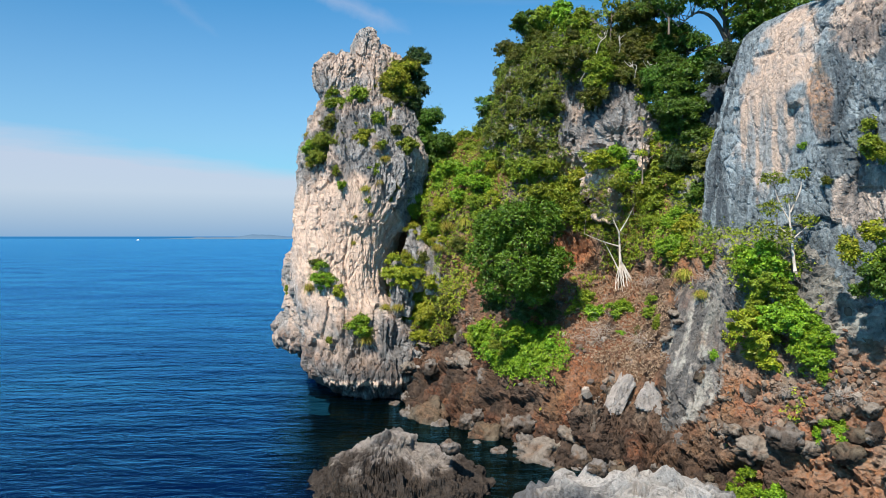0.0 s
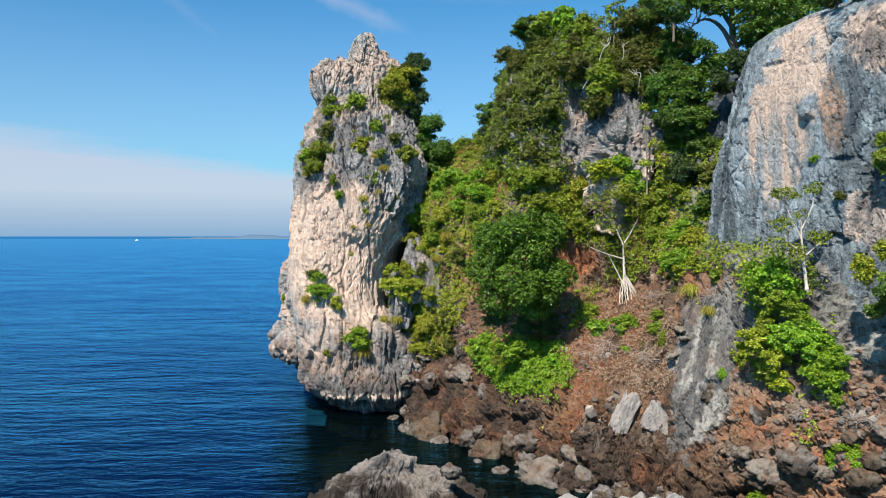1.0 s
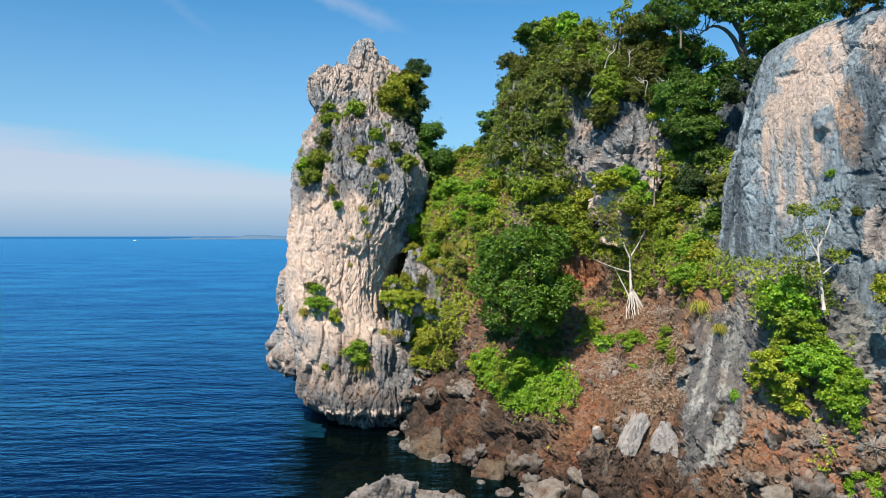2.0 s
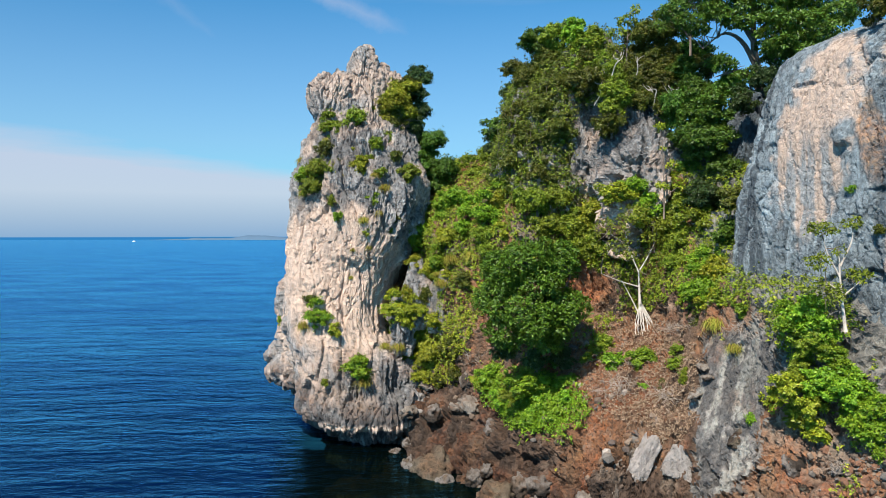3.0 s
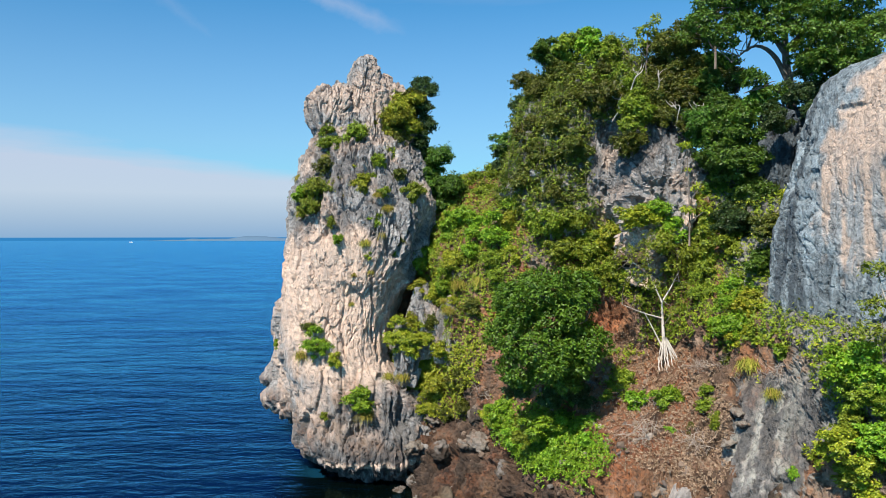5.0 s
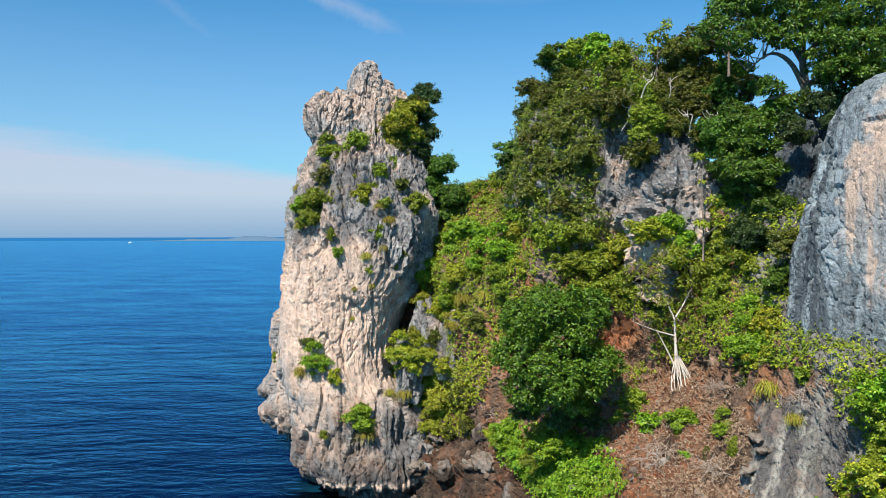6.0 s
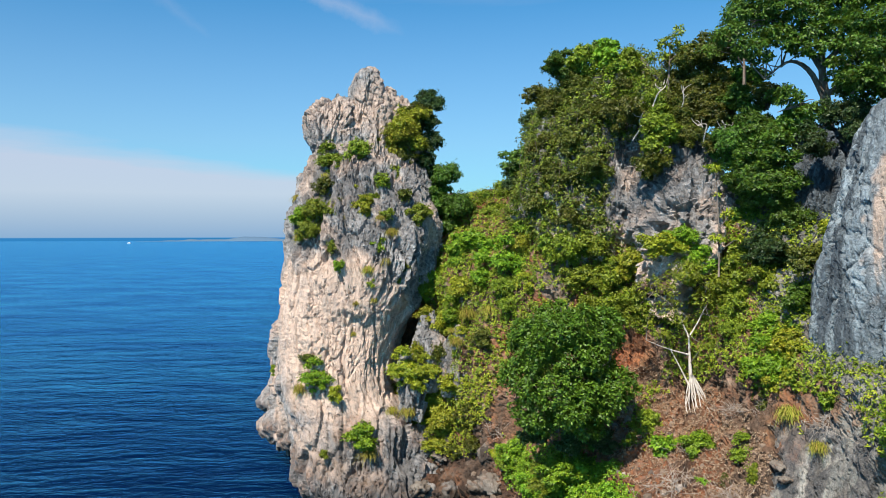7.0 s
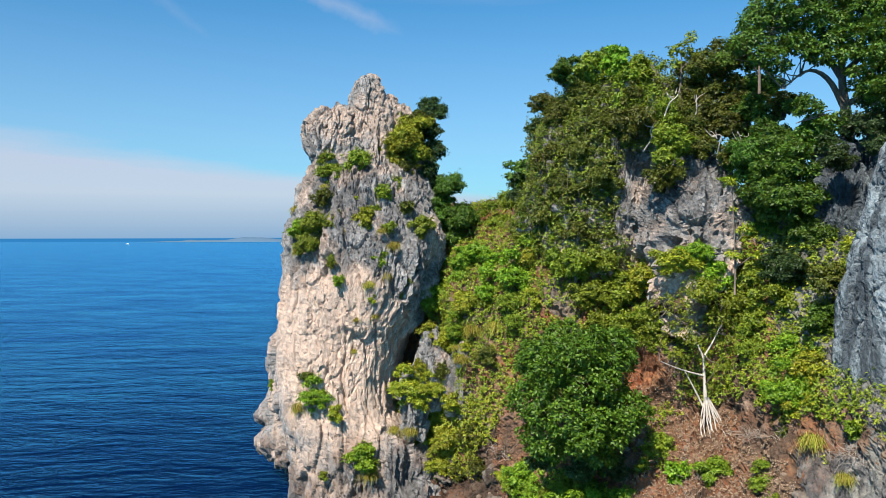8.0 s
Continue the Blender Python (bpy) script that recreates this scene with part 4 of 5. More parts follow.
def summit_rocks():
    """The split, upright blocks that crown the sea stack."""
    for name, rings, turn, seed, label in (
            ("summit_spire", [(27.5, -7.4, 77.8, 2.3, 2.0), (30.4, -7.5, 77.8, 1.9, 1.7), (32.0, -7.6, 78.0, 1.75, 1.6), (33.8, -7.8, 78.2, 1.5, 1.4), (34.8, -7.9, 78.3, 1.2, 1.2), (35.2, -7.9, 78.3, 0.95, 1.0)], 15, 12, "pale pointed summit block of the sea stack"),
            ("summit_block", [(27.8, -10.2, 77.9, 1.6, 2.0), (29.2, -10.5, 77.8, 1.9, 2.1), (30.6, -10.7, 77.8, 2.25, 2.2), (32.0, -10.7, 77.9, 2.25, 2.1), (32.8, -10.5, 78.0, 1.9, 1.8)], 25, 13, "broken grey summit block of the sea stack"),
            ("summit_block", [(27.0, -8.9, 76.6, 1.6, 1.4), (28.6, -8.9, 76.7, 1.5, 1.3), (29.8, -8.8, 76.9, 1.1, 1.1), (30.3, -8.7, 77.0, 0.6, 0.7)], 50, 14, "cracked grey block below the summit of the sea stack"),
            ("summit_block", [(28.0, -6.9, 76.3, 0.8, 0.9), (29.4, -6.9, 76.4, 0.95, 1.0), (30.6, -6.9, 76.6, 0.8, 0.9), (31.1, -6.9, 76.7, 0.4, 0.5)], 10, 15, "smooth cream block below the summit of the sea stack"),
            ("summit_block", [(28.5, -5.4, 78.9, 1.6, 1.5), (31.5, -5.6, 78.9, 1.3, 1.3), (33.2, -5.9, 78.9, 0.9, 1.0), (34.0, -6.0, 78.9, 0.4, 0.5)], 60, 16, "grey block beside the summit of the sea stack")):
        small = seed > 13
        tagged(rock_column(name, rings, ROCK, plain_stains, nu=150 if small else 240, step=0.07, power=2.8, turn=turn, front=0.6,
                           relief=dict(broad=0.2, ridge=0.1, flute=0.1, block=0.36, crack=0.3, size=1.3 if small else 1.7, seed=seed, groove=0.12, tall=0.55, chip=1.3)), label, "rock", kind="structure")


boulders()
drowned_boulders()
summit_rocks()
rubble()
rock_slab((12.0, 51.9, 4.5), (0.52, 0.5, 1.5), (-12, 33, 8), 9, "tall pale split slab leaning on the slope")
rock_slab((13.95, 51.3, 4.4), (0.85, 0.5, 1.0), (-14, 20, -6), 10, "broad pale split slab set in the slope")

# ---- plants ----
def sprays(centres, normals, leaves, length, width, droop, rng):
    """Rosettes of folded leaves. centres, normals: (n, 3). Returns vertices and quads."""
    n = len(centres)
    m = n * leaves
    c = np.repeat(centres, leaves, 0)
    nn = np.repeat(normals, leaves, 0)
    nn = nn / np.maximum(np.linalg.norm(nn, axis=1, keepdims=True), 1e-6)
    nn = nn + 0.42 * rng.normal(size=(m, 3))
    nn = nn / np.maximum(np.linalg.norm(nn, axis=1, keepdims=True), 1e-6)
    ref = rng.normal(size=(m, 3))
    t = ref - (ref * nn).sum(1, keepdims=True) * nn
    t /= np.maximum(np.linalg.norm(t, axis=1, keepdims=True), 1e-6)
    way = t + nn * rng.uniform(0.0, 0.6, (m, 1)) + np.array([0, 0, -1.0]) * droop * rng.uniform(0.4, 1.3, (m, 1))
    way /= np.linalg.norm(way, axis=1, keepdims=True)
    side = np.cross(way, nn + 0.25 * rng.normal(size=(m, 3)))
    side /= np.maximum(np.linalg.norm(side, axis=1, keepdims=True), 1e-6)
    L = length * rng.uniform(0.65, 1.25, (m, 1))
    W = width * rng.uniform(0.7, 1.2, (m, 1))
    base = c + way * 0.08 * L + rng.normal(size=(m, 3)) * length * 0.12
    up = np.cross(side, way)
    up *= np.sign((up * nn).sum(1, keepdims=True) + 1e-6)
    v = np.stack([base, base + way * L * 0.45 - side * W * 0.5 + up * W * 0.18, base + way * L, base + way * L * 0.45 + side * W * 0.5 + up * W * 0.18], 1)
    return v.reshape(-1, 3), np.arange(m * 4).reshape(m, 4)


def lobed_points(rng, lobes, count, up=0.35):
    """Points on the outside of a heap of lobes (x, y, z, rx, ry, rz), with outward normals that lean up."""
    lobes = np.array(lobes, float)
    area = lobes[:, 3] * lobes[:, 4] + lobes[:, 3] * lobes[:, 5]
    pick = rng.choice(len(lobes), int(count * 1.7), p=area / area.sum())
    d = rng.normal(size=(len(pick), 3))
    d[:, 2] += 0.25
    d /= np.linalg.norm(d, axis=1, keepdims=True)
    L = lobes[pick]
    p = L[:, :3] + d * L[:, 3:] * rng.uniform(0.5, 1.06, (len(pick), 1)) ** 0.8
    keep = np.ones(len(pick), bool)
    for i, l in enumerate(lobes):
        inside = (((p - l[:3]) / l[3:]) ** 2).sum(1) < 0.55
        keep &= ~(inside & (pick != i))
    p, d = p[keep][:count], d[keep][:count]
    return p, d + np.array([0, 0, up])


def tube(points, r0, r1, sides=6):
    """A bent tapering tube through points."""
    pts = [Vector(p) for p in points]
    n = max(4, 3 * len(pts))
    s = spline(np.linspace(0, 1, len(pts)), np.array([tuple(p) for p in pts]), np.linspace(0, 1, n))
    t = np.gradient(s, axis=0)
    t /= np.maximum(np.linalg.norm(t, axis=1, keepdims=True), 1e-9)
    ref = np.where(np.abs(t[:, 2:3]) > 0.9, np.array([[1.0, 0, 0]]), np.array([[0, 0, 1.0]]))
    a = np.cross(t, ref)
    a /= np.linalg.norm(a, axis=1, keepdims=True)
    b = np.cross(t, a)
    r = (r0 + (r1 - r0) * np.linspace(0, 1, n))[:, None]
    w = np.linspace(0, 2 * np.pi, sides, endpoint=False)
    v = np.concatenate([(s[:, None] + (a[:, None] * np.cos(w)[None, :, None] + b[:, None] * np.sin(w)[None, :, None]) * r[:, None])], 0).reshape(-1, 3)
    f = grid_faces(n, sides, True).tolist()
    f.append(list(range(sides)))
    f.append([(n - 1) * sides + i for i in range(sides)][::-1])
    return v, f


def join_pieces(pieces):
    vs, fs, o = [], [], 0
    for v, f in pieces:
        vs.append(v)
        fs += [[i + o for i in q] for q in f]
        o += len(v)
    return np.concatenate(vs), fs


def leaf_mesh(name, v, f, mat):
    me = bpy.data.meshes.new(name)
    me.vertices.add(len(v))
    me.vertices.foreach_set("co", v.astype(np.float32).ravel())
    me.loops.add(f.size)
    me.loops.foreach_set("vertex_index", f.astype(np.int32).ravel())
    me.polygons.add(len(f))
    me.polygons.foreach_set("loop_start", (np.arange(len(f)) * 4).astype(np.int32))
    me.update(calc_edges=True)
    me.materials.append(mat)
    return me


SHRUB_SIZE = {"small": (0.55, 230, 0.155), "medium": (1.05, 760, 0.175), "large": (1.8, 1900, 0.195)}   # radius, sprays, leaf length


def shrub_meshes():
    made = {}
    for size, (R, count, leaf) in SHRUB_SIZE.items():
        for variant in range(3):
            rng = np.random.default_rng(100 * variant + len(size))
            lobes = [(0, 0, 0, 0.5 * R, 0.5 * R, 0.45 * R)]
            squash = np.array([(1.0, 0.95, 0.95), (0.85, 0.9, 1.2), (1.15, 1.0, 0.8)][variant])
            for i in range(11 + 2 * variant):
                d = rng.normal(size=3)
                d /= np.linalg.norm(d)
                c = d * R * rng.uniform(0.4, 0.95) * squash
                r = R * rng.uniform(0.16, 0.42)
                lobes.append((*c, r * rng.uniform(0.9, 1.3), r, r * rng.uniform(0.45, 0.8)))
            p, nrm = lobed_points(rng, lobes, count)
            stray = rng.random(len(p)) < 0.12
            p[stray] *= rng.uniform(1.05, 1.3, (stray.sum(), 1))
            v, f = sprays(p, nrm, 6, leaf, leaf * 0.5, 0.3, rng)
            stems = join_pieces([tube([(rng.normal() * 0.06 * R, 0.45 * R, -0.75 * R), (rng.normal() * 0.1 * R, 0.2 * R, -0.35 * R), tuple(np.array(l[:3]) * 0.9)], 0.035 * R + 0.01, 0.012, 4) for l in lobes[1:8]])
            st = bpy.data.meshes.new("woody_base")
            st.from_pydata(stems[0].tolist(), [], stems[1])
            st.materials.append(BARK_GREY)
            for kind in LEAF:
                made[size, variant, kind] = (leaf_mesh("foliage", v, f, LEAF[kind]), st)
    return made


SHRUB_MESH = shrub_meshes()
SHRUB_LABEL = {
    "tree": "green leafy shrub rooted on the slope",
    "deep": "dense deep green leafy shrub on the rock", "mid": "mid-green leafy shrub rooted in the rock", "bright": "bright fresh green leafy shrub on the slope",
    "yellow": "yellow-green leafy shrub on the dry slope", "olive": "dry olive-brown shrub on the cliff", "shade": "shrub with shade painted into its dark blue-green leaves",
}


def shrub(kind, x, y, z, r, rng):
    size = "small" if r < 0.75 else "medium" if r < 1.35 else "large"
    foliage, stems = SHRUB_MESH[size, rng.randrange(3), kind]
    s = r * 1.12 / SHRUB_SIZE[size][0]
    root = new("shrub")
    root.matrix_world = pose(x, y - 0.2 * r, z, rng.uniform(-12, 12), rng.uniform(-12, 12), rng.uniform(-50, 50)) @ Matrix.Diagonal((s * rng.uniform(0.9, 1.15), s, s * rng.uniform(0.85, 1.05), 1))
    for name, data in (("foliage", foliage), ("woody_base", stems)):
        new(name, data).parent = root
    return tagged(root, SHRUB_LABEL[kind], "shrub", "shrubs")


def tuft_mesh():
    rng = np.random.default_rng(7)
    n = 240
    a = rng.uniform(0, 2 * np.pi, n)
    out = np.stack([np.cos(a), np.sin(a) - 0.35, np.zeros(n)], 1)
    lean = rng.uniform(0.15, 0.9, (n, 1))
    base = rng.normal(size=(n, 3)) * np.array([0.30, 0.15, 0.12])
    mid = base + out * lean * 0.45 + np.array([0, 0, 1]) * rng.uniform(0.35, 0.75, (n, 1))
    tip = mid + out * lean * 0.75 + np.array([0, 0, -1]) * lean * rng.uniform(0.4, 1.5, (n, 1))
    side = np.stack([-np.sin(a), np.cos(a), np.zeros(n)], 1) * 0.02
    v = np.stack([base - side, base + side, mid + side, mid - side, tip + side * 0.2, tip - side * 0.2], 1).reshape(-1, 3)
    k = np.arange(n)[:, None] * 6
    f = np.concatenate([k + np.array([[0, 1, 2, 3]]), k + np.array([[3, 2, 4, 5]])], 0)
    return leaf_mesh("grass_tuft", v, f, leaf_material("dry_grass", (0.17, 0.19, 0.025), (0.29, 0.28, 0.045), (0.36, 0.26, 0.08)))


def twig_mesh():
    rng = np.random.default_rng(9)
    pieces = []
    for i in range(70):
        p0 = rng.normal(size=3) * np.array([0.55, 0.4, 0.22])
        d = rng.normal(size=3) * np.array([0.6, 0.5, 0.45])
        pieces.append(tube([p0, p0 + d * 0.5 + rng.normal(size=3) * 0.12, p0 + d], 0.016, 0.006, 3))
    v, f = join_pieces(pieces)
    me = bpy.data.meshes.new("dry_shrub")
    me.from_pydata(v.tolist(), [], f)
    me.materials.append(bark_material("dry_twigs", (0.20, 0.16, 0.13), (0.38, 0.33, 0.29)))
    return me


STACK_SHRUBS_A = {
    "olive": [(-3.6, 78.3, 32.4, 0.92), (-10.9, 73.6, 26.0, 0.65)],
    "yellow": [(-4.5, 76.9, 31.0, 2.1), (-5.3, 76.0, 29.9, 1.4), (-7.5, 72.0, 24.5, 0.90), (-6.9, 70.4, 18.6, 0.36), (-8.6, 73.5, 25.7, 0.43)],
    # shade leaves: the rock's shadow is painted into their dark green
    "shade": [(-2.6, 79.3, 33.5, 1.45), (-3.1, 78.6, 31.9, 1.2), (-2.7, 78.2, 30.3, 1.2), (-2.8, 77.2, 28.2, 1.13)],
    "deep": [(-1.5, 77.7, 26.9, 1.54), (-2.2, 77.2, 25.3, 1.25)],
    "mid": [(-10.4, 75.4, 28.3, 1.00), (-8.2, 75.7, 28.9, 1.00), (-6.1, 72.9, 26.4, 0.59), (-11.0, 72.8, 23.6, 1.39), (-11.6, 71.5, 22.4, 0.84), (-5.7, 71.4, 23.7, 0.47), (-3.4, 73.2, 23.7, 0.97)],
    "bright": [(-12.5, 72.8, 23.7, 0.86), (-6.4, 71.1, 21.4, 0.63), (-9.3, 70.0, 19.9, 0.41), (-2.8, 74.2, 18.0, 0.82)],
}
STACK_SHRUBS_B = {
    "mid": [(-6.9, 73.2, 25.1, 0.43), (-9.8, 70.5, 21.3, 0.41), (-5.2, 74.9, 27.2, 0.66)],
    "olive": [(-9.3, 72.6, 24.5, 0.48), (-4.4, 71.6, 19.9, 0.47), (-4.5, 72.7, 25.2, 0.53), (-4.4, 75.7, 28.7, 0.78)],
    "bright": [(-2.2, 74.8, 18.7, 0.66), (-4.9, 71.8, 18.8, 0.45)],
}
GULLY_SHRUBS_A = {
    "deep": [(-0.8, 77.2, 24.1, 1.59)],
    "bright": [(-11.0, 71.1, 11.5, 1.05), (-7.7, 70.8, 7.2, 1.20), (-3.4, 74.2, 7.4, 1.09), (-0.2, 74.5, 20.7, 1.43), (0.9, 73.9, 21.6, 1.09), (1.6, 71.8, 19.1, 1.06)],
    "yellow": [(-9.7, 70.7, 10.2, 0.57), (-4.4, 71.7, 12.0, 1.06), (-5.2, 75.2, 9.6, 1.00), (-2.5, 74.2, 9.7, 1.31), (-1.3, 72.6, 7.9, 1.39), (-2.1, 72.2, 6.1, 0.85), (2.6, 68.2, 6.6, 0.75), (-3.4, 71.7, 13.3, 0.69), (0.3, 72.7, 17.8, 1.39)],
    "mid": [(-10.5, 70.5, 5.7, 0.36), (-17.5, 86.9, 9.2, 0.51), (3.0, 66.7, 6.3, 0.89)],
    "olive": [(0.3, 70.5, 8.9, 1.14), (1.0, 70.5, 6.7, 1.14), (-0.7, 71.3, 5.7, 0.74)],
}
GULLY_SHRUBS_B = {
    "bright": [(-0.8, 71.7, 16.2, 0.84), (3.4, 70.4, 20.3, 1.24), (1.9, 73.1, 21.0, 1.08)],
    "mid": [(2.6, 77.7, 24.1, 1.26), (3.0, 69.8, 18.6, 1.03), (3.4, 69.4, 17.2, 0.92)],
    "olive": [(1.3, 70.1, 14.6, 0.83), (-11.8, 71.4, 12.8, 0.47), (-1.8, 71.2, 13.3, 0.63)],
    "yellow": [(-1.6, 72.4, 15.3, 0.9), (-2.9, 73.2, 16.0, 0.8), (-0.2, 71.4, 14.6, 0.8), (-2.6, 71.1, 12.0, 0.79), (-2.1, 73.4, 9.2, 0.81), (-3.5, 71.4, 10.9, 0.68), (-1.2, 70.5, 11.0, 0.73)],
}
GRASS_TUFTS = [(-5.3, 71.0, 22.3, 0.63), (-7.1, 70.2, 19.5, 0.62), (-5.8, 70.7, 20.1, 0.57), (-13.3, 75.8, 25.1, 0.61), (-12.5, 72.2, 21.9, 0.64), (-12.4, 71.3, 10.4, 0.79), (-7.0, 70.5, 5.7, 0.94), (-6.7, 70.9, 17.2, 0.47), (-5.5, 72.4, 8.5, 0.64), (-4.2, 71.9, 8.5, 0.74), (0.4, 71.2, 16.1, 0.94), (2.1, 70.5, 16.4, 0.93), (-0.5, 70.3, 14.1, 0.72), (16.8, 53.6, 12.5, 0.79), (17.2, 51.3, 11.3, 0.61), (-8.0, 70.5, 17.0, 0.36), (-6.2, 71.0, 23.4, 0.42), (-9.0, 71.7, 23.4, 0.42), (-8.3, 71.3, 14.6, 0.32), (-10.9, 74.9, 26.9, 0.49), (-0.9, 70.6, 14.9, 0.44)]
UPPER_HILL_SHRUBS = {
    "mid": [(4.5, 80.6, 25.8, 1.54), (7.3, 68.3, 20.9, 1.21), (9.1, 68.6, 21.2, 1.21), (10.4, 68.0, 19.6, 1.30), (8.5, 67.9, 18.9, 1.10), (10.4, 67.0, 17.5, 1.28), (9.0, 67.5, 16.9, 1.09), (11.9, 66.1, 17.8, 1.17), (6.2, 69.3, 21.8, 0.92), (12.1, 66.9, 16.1, 0.98)],
    "olive": [(5.7, 70.1, 24.8, 1.34), (7.6, 68.7, 23.7, 1.21), (8.9, 69.1, 23.0, 0.91)],
    "bright": [(5.1, 72.4, 22.8, 1.28), (15.0, 62.7, 20.7, 1.01), (14.1, 63.0, 21.8, 0.83)],
    "yellow": [(4.4, 69.6, 18.7, 0.92), (12.1, 66.8, 20.1, 1.18), (4.5, 70.8, 21.4, 0.94), (12.8, 63.1, 21.2, 1.11), (14.2, 62.2, 19.7, 0.82)],
}
CRAG_SHRUBS_A = {
    "olive": [(9.1, 72.7, 33.5, 1.60), (7.3, 73.8, 31.9, 1.41), (9.8, 70.3, 31.1, 1.55), (7.9, 69.6, 28.9, 1.43), (6.0, 71.0, 28.7, 1.25), (9.1, 68.5, 27.2, 1.41), (6.7, 69.6, 26.6, 1.43), (15.1, 66.0, 29.2, 1.2), (12.7, 64.9, 26.7, 1.1), (11.3, 67.6, 31.2, 1.3), (16.3, 68.3, 31.6, 1.40), (17.0, 69.3, 34.2, 1.73), (18.8, 68.3, 32.9, 1.50), (18.8, 68.3, 30.9, 1.20), (15.7, 70.3, 33.7, 1.24)],
    "bright": [(11.0, 72.0, 36.0, 1.3), (16.4, 64.5, 26.5, 0.47)],
    "mid": [(12.1, 70.3, 33.1, 1.34), (13.9, 68.7, 31.5, 1.41), (12.8, 65.2, 28.5, 1.2), (13.3, 65.0, 29.5, 1.0), (12.5, 71.5, 35.3, 1.2), (9.3, 72.4, 35.7, 1.3)],
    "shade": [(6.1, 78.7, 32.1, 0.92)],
    "deep": [(10.9, 74.4, 36.9, 0.87), (19.7, 67.0, 26.2, 1.67)],
}
CRAG_SHRUBS_B = {
    "olive": [(23.2, 46.8, 30.4, 0.9), (24.2, 46.4, 30.9, 0.7), (18.6, 69.3, 35.4, 1.32), (20.9, 66.3, 31.6, 1.07), (17.2, 64.2, 28.3, 0.94), (6.3, 74.3, 33.1, 0.98), (12.1, 71.3, 31.3, 0.94), (17.5, 67.3, 31.4, 1.28), (15.5, 68.3, 30.4, 1.10), (17.0, 66.0, 30.5, 1.06)],
    "deep": [(20.3, 68.3, 33.6, 1.30), (20.8, 62.2, 29.5, 1.10), (18.1, 63.2, 28.6, 1.11), (23.3, 58.8, 31.1, 0.84), (17.3, 63.9, 27.9, 1.45), (18.6, 62.9, 29.2, 1.43), (18.6, 66.0, 31.6, 1.15)],
    # shade-coloured shrubs added where rock lies dark under the canopy tree
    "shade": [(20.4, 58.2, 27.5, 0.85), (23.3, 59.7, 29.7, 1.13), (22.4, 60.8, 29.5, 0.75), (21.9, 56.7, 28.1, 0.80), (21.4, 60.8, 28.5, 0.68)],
}
CRAG_SHRUBS_C = {
    "deep": [(7.5, 73.2, 35.5, 1.35), (5.3, 76.2, 28.0, 1.34), (19.4, 62.2, 27.9, 1.92)],
    "shade": [(4.4, 76.2, 26.6, 1.01)],
}
RAVINE_SHRUBS_A = {
    "deep": [(20.1, 60.8, 23.4, 1.52), (18.9, 57.1, 18.5, 1.01), (18.4, 63.3, 23.5, 0.93), (18.6, 56.9, 16.8, 0.67), (19.0, 60.2, 25.5, 1.33), (17.9, 61.9, 26.0, 1.07)],
    "shade": [(18.7, 60.6, 21.2, 1.60), (19.6, 61.4, 22.6, 1.17)],
    "olive": [(19.3, 56.9, 20.6, 1.00)],
    "mid": [(18.4, 60.9, 19.2, 1.25), (17.5, 62.5, 20.7, 1.10), (16.9, 61.2, 18.3, 0.99), (16.3, 62.5, 19.3, 1.20), (16.2, 60.2, 16.5, 0.80)],
    "bright": [(17.7, 58.7, 16.8, 0.95), (16.7, 56.0, 14.9, 0.99), (18.0, 52.0, 13.6, 0.54)],
    "yellow": [(19.8, 55.5, 22.5, 0.49), (17.2, 63.9, 22.9, 0.56), (17.7, 56.0, 16.0, 1.07), (18.0, 55.0, 14.8, 1.05), (17.3, 56.0, 13.7, 0.91)],
}
RAVINE_SHRUBS_B = {
    "yellow": [(17.6, 55.5, 14.3, 0.90), (18.6, 55.0, 15.4, 0.73), (17.8, 55.0, 13.1, 0.73)],
    "bright": [(16.5, 58.2, 14.3, 0.69)],
    "deep": [(18.3, 62.2, 25.4, 1.55)],
}
LOWER_HILL_SHRUBS_A = {
    "olive": [(16.7, 56.7, 12.7, 0.67), (14.1, 55.4, 8.4, 0.37)],
    "mid": [(11.4, 61.8, 10.1, 1.09), (15.4, 55.8, 9.9, 0.82), (15.1, 54.0, 9.2, 0.48), (10.1, 60.5, 8.9, 0.71), (4.5, 59.9, 7.0, 0.80)],
    "bright": [(11.6, 59.3, 9.3, 0.70), (13.5, 58.6, 9.6, 0.86), (3.7, 66.1, 7.1, 0.98), (4.3, 63.4, 5.8, 0.94), (5.7, 61.5, 6.1, 1.09), (7.1, 59.5, 6.6, 1.05), (8.4, 59.9, 7.0, 0.88), (6.2, 59.5, 5.3, 0.88), (4.9, 62.7, 5.0, 0.65), (13.0, 56.1, 8.1, 0.33), (17.2, 48.8, 7.7, 0.32), (5.6, 59.9, 7.4, 1.06), (7.4, 58.4, 6.1, 0.60)],
    "deep": [(7.9, 61.4, 7.9, 0.72), (6.8, 60.9, 7.5, 1.17)],
}
